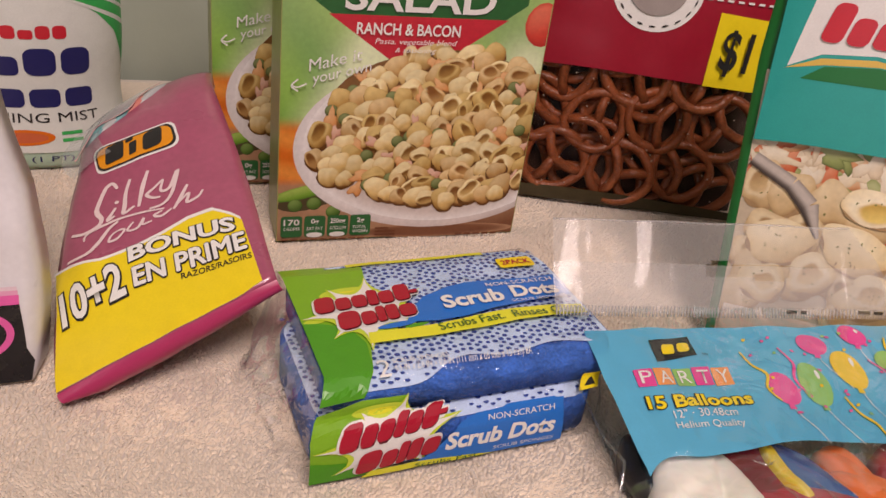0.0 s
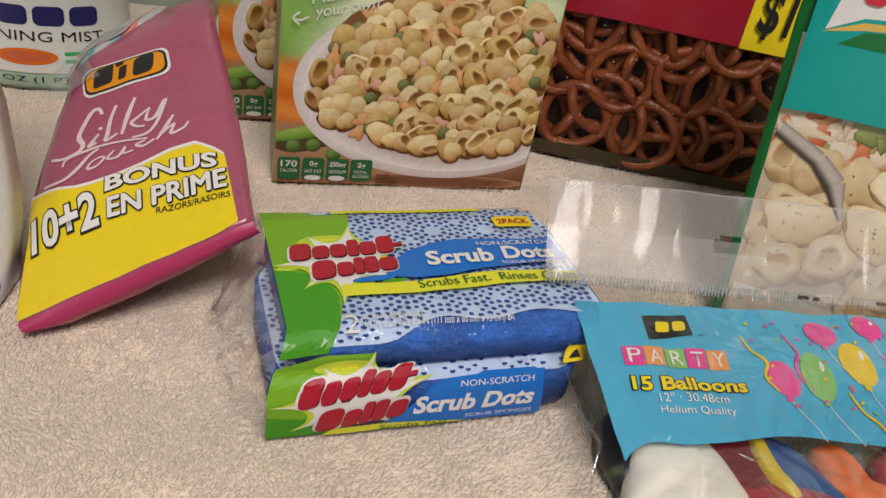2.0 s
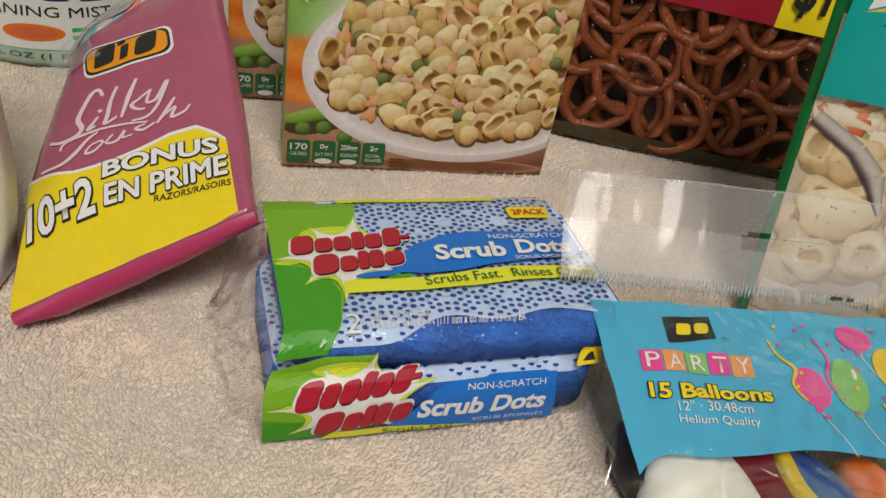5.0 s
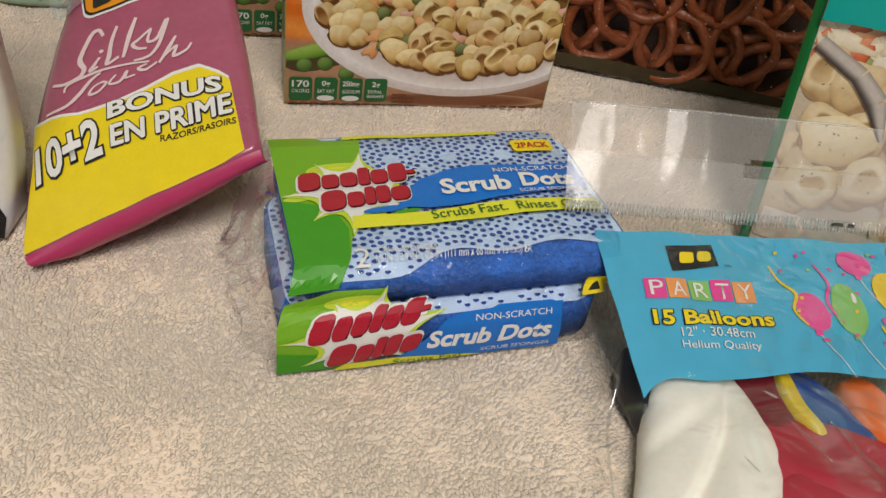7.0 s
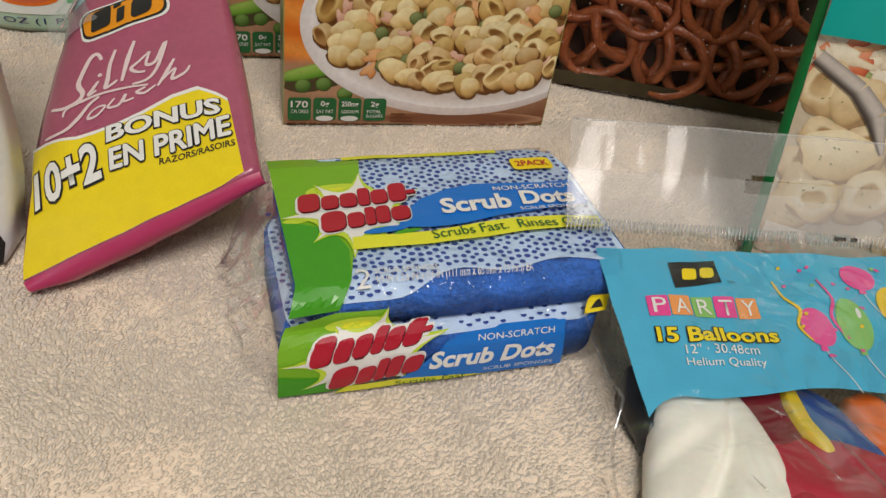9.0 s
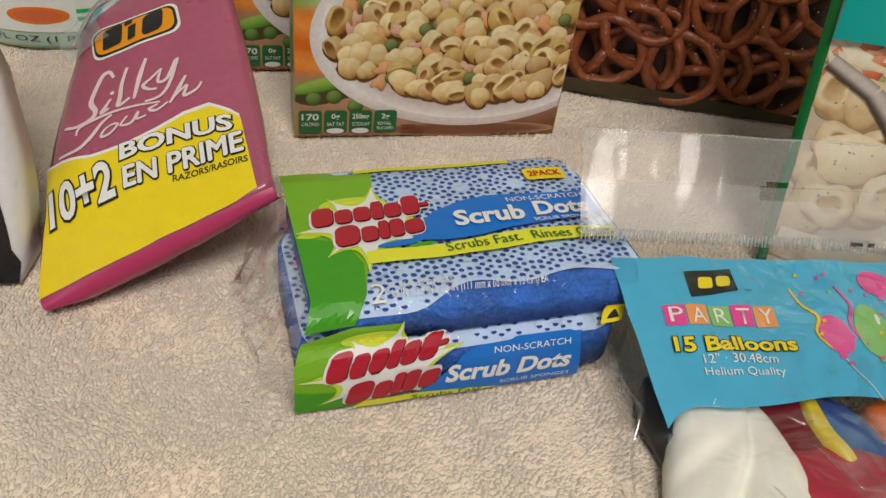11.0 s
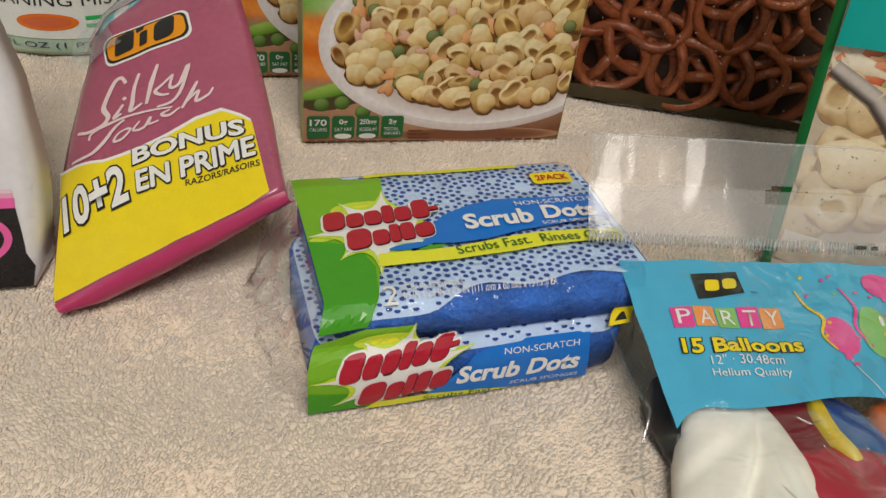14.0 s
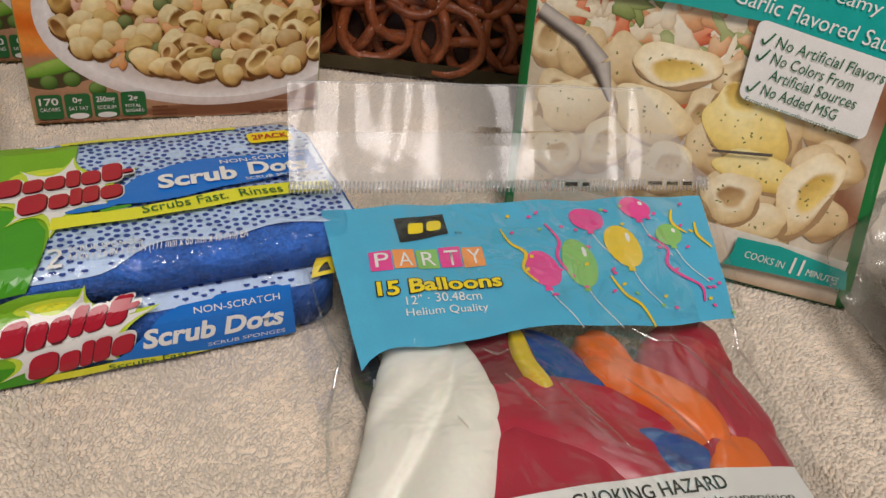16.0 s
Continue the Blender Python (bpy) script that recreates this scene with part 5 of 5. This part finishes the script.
ph.grid(spread, 50, 60, table_scene)
for _ in range(120):
    u, v = rng.uniform(2, 78), rng.uniform(70, 101)
    tones = rng.choice((((0.40, 0.05, 0.02), (0.64, 0.14, 0.05), (0.78, 0.36, 0.2)), ((0.10, 0.13, 0.03), (0.28, 0.33, 0.10), (0.5, 0.52, 0.26)), ((0.55, 0.42, 0.26), (0.74, 0.62, 0.44), (0.82, 0.76, 0.62)), ((0.60, 0.46, 0.28), (0.78, 0.66, 0.46), (0.88, 0.80, 0.64)), ((0.42, 0.16, 0.06), (0.66, 0.32, 0.14), (0.78, 0.56, 0.34))))
    ball(ph, u, v, rng.uniform(3.5, 10), rng.uniform(2.0, 5.0), rng.uniform(0, 180), tones, kn_clip, 0.35)
CREAM_T, GOLD_T = ((0.50, 0.29, 0.11), (0.84, 0.66, 0.36), (0.96, 0.87, 0.64)), ((0.50, 0.28, 0.04), (0.86, 0.64, 0.18), (0.95, 0.84, 0.46))


def tone(tones, t):
    return mixed(tones[0], tones[1], t * 2) if t < 0.5 else mixed(tones[1], tones[2], t * 2 - 1)


def large_pasta(u, v, rx, ry, rot, tones, hole=0.0, at=(0.0, 0.0), inner=None):
    """A large photographed piece of pasta: a ring or a cup with a soft hollow, flecked with herbs."""
    lx, ly = math.cos(radians(118 - rot)), math.sin(radians(118 - rot))

    def colour(x, y):
        q = x * x + y * y
        t = 0.52 + 0.30 * (x * lx + y * ly) + 0.20 * math.sqrt(max(0.0, 1 - q)) - 0.10 * smooth(q, 0.5, 1.0)
        c = tone(tones, t + 0.05 * math.sin(5 * y + 4 * x + u))
        if hole:
            d = math.hypot(x - at[0], (y - at[1]) * 1.15) / hole
            c = mixed(c, tones[2], 0.7 * math.exp(-((d - 1.25) / 0.22) ** 2))
            low = tone(inner or tones, 0.12 + 0.45 * smooth(-(x - at[0]) * lx - (y - at[1]) * ly, -hole, hole))
            c = mixed(low, c, smooth(d, 0.80, 1.10))
        return c
    ph.disc(u + 0.8, v - 0.14 * ry, rx, ry, rot, lambda x, y: (0.40, 0.25, 0.12), 30, 3, 0.05, kn_clip)
    ph.disc(u, v, rx, ry, rot, colour, 44, 16, 0.09, kn_clip)
    for _ in range(int(rx * ry / 16)):
        a, r = rng.uniform(0, 6.28), rng.uniform(0.2, 0.8)
        ph.disc(u + rx * r * math.cos(a) * 0.8, v + ry * r * math.sin(a) * 0.8, rng.uniform(0.3, 0.75), rng.uniform(0.25, 0.5), rng.uniform(0, 180), lambda x, y: (0.20, 0.20, 0.05), 7, 1, 0.2)


for u, v in jittered(rng, 6, 18, 124, 74, 17):
    if u < 126 - 0.12 * v and v > 20:
        large_pasta(u, v, 10.5, 8.5, rng.uniform(0, 180), ((0.30, 0.15, 0.05), (0.64, 0.45, 0.22), (0.84, 0.70, 0.45)), *((0.5, (0.1, 0.2)) if rng.random() < 0.5 else (0.0,)))
for piece in ((20, 55, 14, 10, 20, CREAM_T), (36, 44, 10, 9, 60, CREAM_T, 0.55), (18, 35, 10, 9, 10, CREAM_T, 0.5, (0.1, 0.0)), (50, 59, 15, 10, -15, CREAM_T), (60, 40, 12, 10, 30, CREAM_T, 0.45, (0.2, 0.1)),
              (84, 63, 17, 12, -28, GOLD_T, 0.36, (-0.5, 0.45)), (94, 47, 17, 7, -8, GOLD_T), (112, 43, 9, 18, -14, CREAM_T, 0.55, (0.25, 0.1), GOLD_T), (98, 28, 12, 7, 12, CREAM_T), (87, 35, 10.5, 10.5, 0, CREAM_T, 0.48, (0.0, 0.05), ((0.30, 0.15, 0.05), (0.62, 0.42, 0.2), (0.8, 0.66, 0.4))),
              (54, 79, 16, 7.5, 6, CREAM_T, 0.62, (0.05, -0.25), GOLD_T)):
    large_pasta(*piece)
ph.grid(lambda a, b: (kn_left(10) + 5 + (kn_right(10) - kn_left(10) - 10) * a, 7 + (13 + 3.0 * math.sin(3.1 * a)) * b), 30, 6, lambda a, b, u, v: mixed((0.62, 0.50, 0.38), (0.86, 0.78, 0.68), b))
for k, (p, q) in enumerate((((0, 87.5), (18, 80.2)), ((18, 80.2), (27, 73.0)), ((27, 73.0), (34, 60)))):
    w0, w1 = ((3.0, 3.4), (3.4, 4.0), (4.0, 0.8))[k]
    nx, ny = -(q[1] - p[1]), q[0] - p[0]
    d = math.hypot(nx, ny)
    ph.grid(lambda a, b: (p[0] + (q[0] - p[0]) * b + nx / d * (2 * a - 1) * (w0 + (w1 - w0) * b), p[1] + (q[1] - p[1]) * b + ny / d * (2 * a - 1) * (w0 + (w1 - w0) * b)), 8, 6,
            lambda a, b, u, v: mixed((0.07, 0.05, 0.04), (0.56, 0.50, 0.44), smooth(a, 0.1, 0.55) * (1 - 0.5 * smooth(a, 0.75, 1.0))))
ph.done("front_photograph", foil, "printed photograph of creamy pasta with herbs and a fork")
fork_shapes = [([(75, 51.4), (96, 54.4), (96, 55.6), (75, 52.4)], 8)]
fork_shapes += [([(-2.5, 95.5), (10, 97.2), (24, 98.5), (48, 100), (80, 100), (130, 91), (127, 175), (-6, 175)], 1)]
fork_shapes += [([(2, 128), (14, 135), (34, 138), (60, 136), (60, 160), (40, 162), (6, 158)], 9), ([(1, 127), (14, 133.4), (34, 136.4), (60, 134.4), (60, 132.5), (36, 134), (16, 131)], 4), ([(8, 124), (58, 127), (58, 132), (36, 133.6), (16, 130.4)], 11)]
photo = [(p, k) for p, k in fork_shapes]
photo += [(rrect(78, 73, 124, 101, 3.0, -0.03, -0.13), 9), ([(94, 20.5), (110, 21), (136, 17), (138, 9.5), (110, 9), (92, 8), (94, 14)], 1)]
for name, label, low, high in (("fork_line", "", 0, 1), ("teal_band", "teal upper print with a white banner", 1, 5), ("claim_panel", "white panel with green writing", 5, 6), ("cooking_badge", "teal cooking time badge", 6, 7)):
    printed(name, photo[low:high], kn, M, foil, label, lift=3.4 + 0.03 * low, step=7.0, gap=0.05)
printed_each("mark_block", wordmark(10, 140, 58, 156, 5, 0.2, 0.03, 6), kn, RED, foil, 4.2)
PT = ink("panel_green", (0.02, 0.12, 0.05))
for i, (t, w) in enumerate((("No Artificial Flavors", 38), ("No Colors From", 29), ("Artificial Sources", 31), ("No Added MSG", 27))):
    letters(t, kn, (85 if i != 2 else 86, 92.5 - 5.6 * i), w, 3.9, PT, foil, -7.5, lift=4.2)
    if i != 2:
        printed("tick", [(q, 0) for q in ribbon([(80, 94.5 - 5.6 * i), (81.2, 93 - 5.6 * i), (83.8, 97 - 5.6 * i)], 0.7)], kn, [PT], foil, lift=4.2, step=0, gap=0)
letters("Except those naturally occurring glutamates", kn, (80.5, 72.0), 41, 2.2, PT, foil, -7.5, lift=4.2)
letters("COOKS IN", kn, (98.5, 13.2), 15, 3.0, WHITE, foil, -3, lift=4.2)
letters("11", kn, (116.0, 11.2), 4.2, 7.0, WHITE, foil, -2, bold=0.02, lift=4.2)
letters("MINUTES", kn, (122, 12.0), 12, 2.8, WHITE, foil, -4, lift=4.2)
letters("& Creamy", kn, (84, 111), 30, 5.6, WHITE, foil, -6, lift=4.2)
letters("Garlic Flavored Sauce", kn, (67, 104.6), 60, 5.4, WHITE, foil, -7, lift=4.2)

# ---- bottle of cleaning mist ----
BT_C, BT_TURN = Vector((-0.1370, 0.492, 0.0)), radians(12)
PLASTIC = mat("bottle_plastic", (0.44, 0.60, 0.46), 0.25, 0.05, 30, sss=0.2)
LABEL_W, NAVY = ink("label_white", (0.72, 0.74, 0.70)), ink("navy", (0.02, 0.02, 0.12))
SPRAY_GREEN = ink("spray_green", (0.02, 0.42, 0.10))
bottle = thing("spray_bottle", BT_C, "pale green plastic bottle of cleaning mist with a white label", "bottle")


def bt(u, z, h):
    """u along the bottle's girth from its front, z up, in mm."""
    prof = 46.0 if z < 105 else 46.0 - 26 * math.sin(min((z - 105) / 55, 1) * math.pi / 2)
    prof -= 5.0 * max(0, 1 - z / 14) ** 2 + 3.0 * math.exp(-((z - 40) / 22) ** 2)
    a = u / 40.0
    x, y = (prof + h) * math.sin(a), -(prof * 0.68 + h) * math.cos(a)
    c, s = math.cos(BT_TURN), math.sin(BT_TURN)
    return BT_C + Vector((x * c - y * s, x * s + y * c, z)) * MM


bm = bmesh.new()
rows = [[bm.verts.new(bt(80.0 * math.pi * i / 48, z, 0)) for i in range(48)] for z in (0.5, 3, 8, 14, 22, 30, 40, 50, 60, 75, 90, 105, 115, 125, 135, 145, 155, 160)]
for r, s in zip(rows, rows[1:]):
    for i in range(48):
        bm.faces.new((r[i], r[(i + 1) % 48], s[(i + 1) % 48], s[i]))
bm.faces.new(rows[0][::-1])
bm.faces.new(rows[-1])
body = part("bottle_body", bm, PLASTIC, bottle, "translucent pale green body")
part("neck", tube([BT_C + Vector((0, 0, z * MM)) for z in (158, 172, 173, 192)], 0.014, 20), LABEL_W, bottle, "white screw neck")
wrap_label = part("front_label", sheet(30, 24, lambda a, b: bt(-58 + 116 * a, 11 + 93 * b, 0.5)), LABEL_W, bottle, "white front label with green rays")
rays = [([(8, 103), (34, 103), (57, 98), (57, 54), (52, 62), (44, 76), (32, 87), (18, 96)], 0), ([(8, 100), (56, 80), (56, 77), (12, 97)], 1), ([(20, 103), (56, 88), (56, 86), (16, 102)], 1)]
printed("ray_print", rays, bt, [SPRAY_GREEN, LABEL_W], wrap_label, lift=0.7, step=5.0)
printed_each("word_block", wordmark(-54, 55, 27, 70, 5, 0, 0, 2) + wordmark(-54, 37, 28, 52, 5, 0, 0, 5), bt, NAVY, wrap_label, 0.8)
printed_each("mark_block", wordmark(-34, 75, 16, 82, 7, 0, 0, 8), bt, RED, wrap_label, 0.8)
letters("CLEANING MIST", bt, (-45, 28.5), 74, 5.4, BLACK, wrap_label, bold=0.0, lift=0.9)
printed("scent_mark", [(ell(-8, 20, 14, 4.5, 24), 0), (ell(-8, 20, 11, 3, 20), 1)], bt, [ORANGE, TOMATO], wrap_label, "orange scent badge", lift=0.8, step=5.0)
printed("scent_stripes", [(rect(9, 21, 19, 23), 0), (rect(9, 17, 19, 19), 0)], bt, [SPRAY_GREEN], wrap_label, lift=0.8, step=5.0)
letters("16 FL OZ (1 PT)", bt, (-40, 4.2), 54, 4.6, NAVY, bottle, lift=0.5)

# ---- white and black film package ----
PK_A, PK_B = Vector((-0.200, 0.2640, 0.0)), Vector((-0.0895, 0.2700, 0.0))
pack_thing = thing("white_package", (-0.14, 0.28, 0.0), "white and black plastic film package with a pink stripe", "package")
PK_U = (PK_B - PK_A).normalized()


def pk(u, v, h):
    s = u / 110.0
    right = 3.0 * math.sin(v * 0.045) - 0.16 * max(v - 70, 0)
    b = 5 * math.sin(math.pi * min(max(s, 0), 1)) + 1.0 * noise.noise(Vector((u * 0.07, v * 0.06, 5)))
    return PK_A + (PK_U * (u + right * s) + Vector((0, 0.22 * v, v)) + Vector((0, -1, 0)) * (h + b)) * MM


WRAP_W, WRAP_K, WRAP_P = mat("wrap_white", (0.72, 0.71, 0.74), 0.3, 0.06, 40, 0.1, 150), mat("wrap_black", (0.015, 0.014, 0.016), 0.25, 0.2, 40, 0.1, 200), ink("wrap_pink", (0.78, 0.12, 0.38))
film_pack = part("wrapping", shell(24, 28, lambda a, b: pk(110 * a, 0.8 + 129 * b, 0), lambda a, b: pk(110 * a + (a - 0.5) * 2, 0.8 + 129 * b, -6 - 34 * math.sin(math.pi * min(max(a, 0.06), 0.94)) ** 0.6 * (1 - b * 0.8))), WRAP_W, pack_thing, "white plastic film")
printed("black_base", [([(0, 1), (109.5, 1), (110, 9), (107, 14), (104.5, 31), (0, 31)], 0), (rect(0, 31, 104.5, 34.5), 1), (rect(0, 34.5, 104.2, 36.2), 2), (rect(0, 36.2, 104, 37.6), 3)], pk,
        [WRAP_K, WRAP_P, ink("wrap_rose", (0.76, 0.34, 0.50)), ink("wrap_blush", (0.74, 0.56, 0.62))], film_pack, "black printed base with a fading pink stripe", lift=0.4, step=6.0)
printed("round_mark", [(ell(92, 20, 11, 9, 28), 1), (ell(92, 20, 8.5, 6.6, 28), 0), (ell(92, 20, 4, 3, 20), 2)], pk, [WRAP_K, WRAP_P, WRAP_W], film_pack, "pink and black round mark", lift=0.7, step=5.0)
printed("dark_mark", [(ell(92, 92, 9, 5, 24), 0), (ell(92, 93, 5, 2, 20), 1)], pk, [WRAP_K, mat("mark_grey", (0.3, 0.3, 0.3), 0.4)], film_pack, "black oval mark", lift=0.5, step=5.0)

# ---- crumpled clear bag at the end of the row ----
CB_C = Vector((0.343, 0.185, 0.0))
clear_bag = thing("clear_bag", CB_C, "crumpled clear plastic bag with pale contents on the towel", "plastic bag")


def lump(rx, ry, rz_, crumple, seed, n=40, m=24):
    bm = bmesh.new()
    bmesh.ops.create_uvsphere(bm, u_segments=n, v_segments=m, radius=1)
    for v in bm.verts:
        k = 1 + crumple * noise.noise(v.co * 2.2 + Vector((seed, 0, 0))) + 0.5 * crumple * abs(noise.noise(v.co * 5 + Vector((0, seed, 0))))
        p = Vector((v.co.x * rx * k, v.co.y * ry * k, (v.co.z * k + 0.92) * rz_))
        v.co = CB_C + Vector((p.x, p.y, max(p.z, 0.0012)))
    return bm


part("bag_film", lump(0.044, 0.066, 0.030, 0.28, 2), film("crumpled_film", 0.8, 0.03, 0.10, 0.10, crinkle=0.4, size=70), clear_bag, "crumpled clear film")
part("contents", lump(0.030, 0.050, 0.022, 0.10, 6), mat("pale_contents", (0.55, 0.50, 0.44), 0.6, 0.1, 60, 0.3, 300), clear_bag, "pale soft contents")
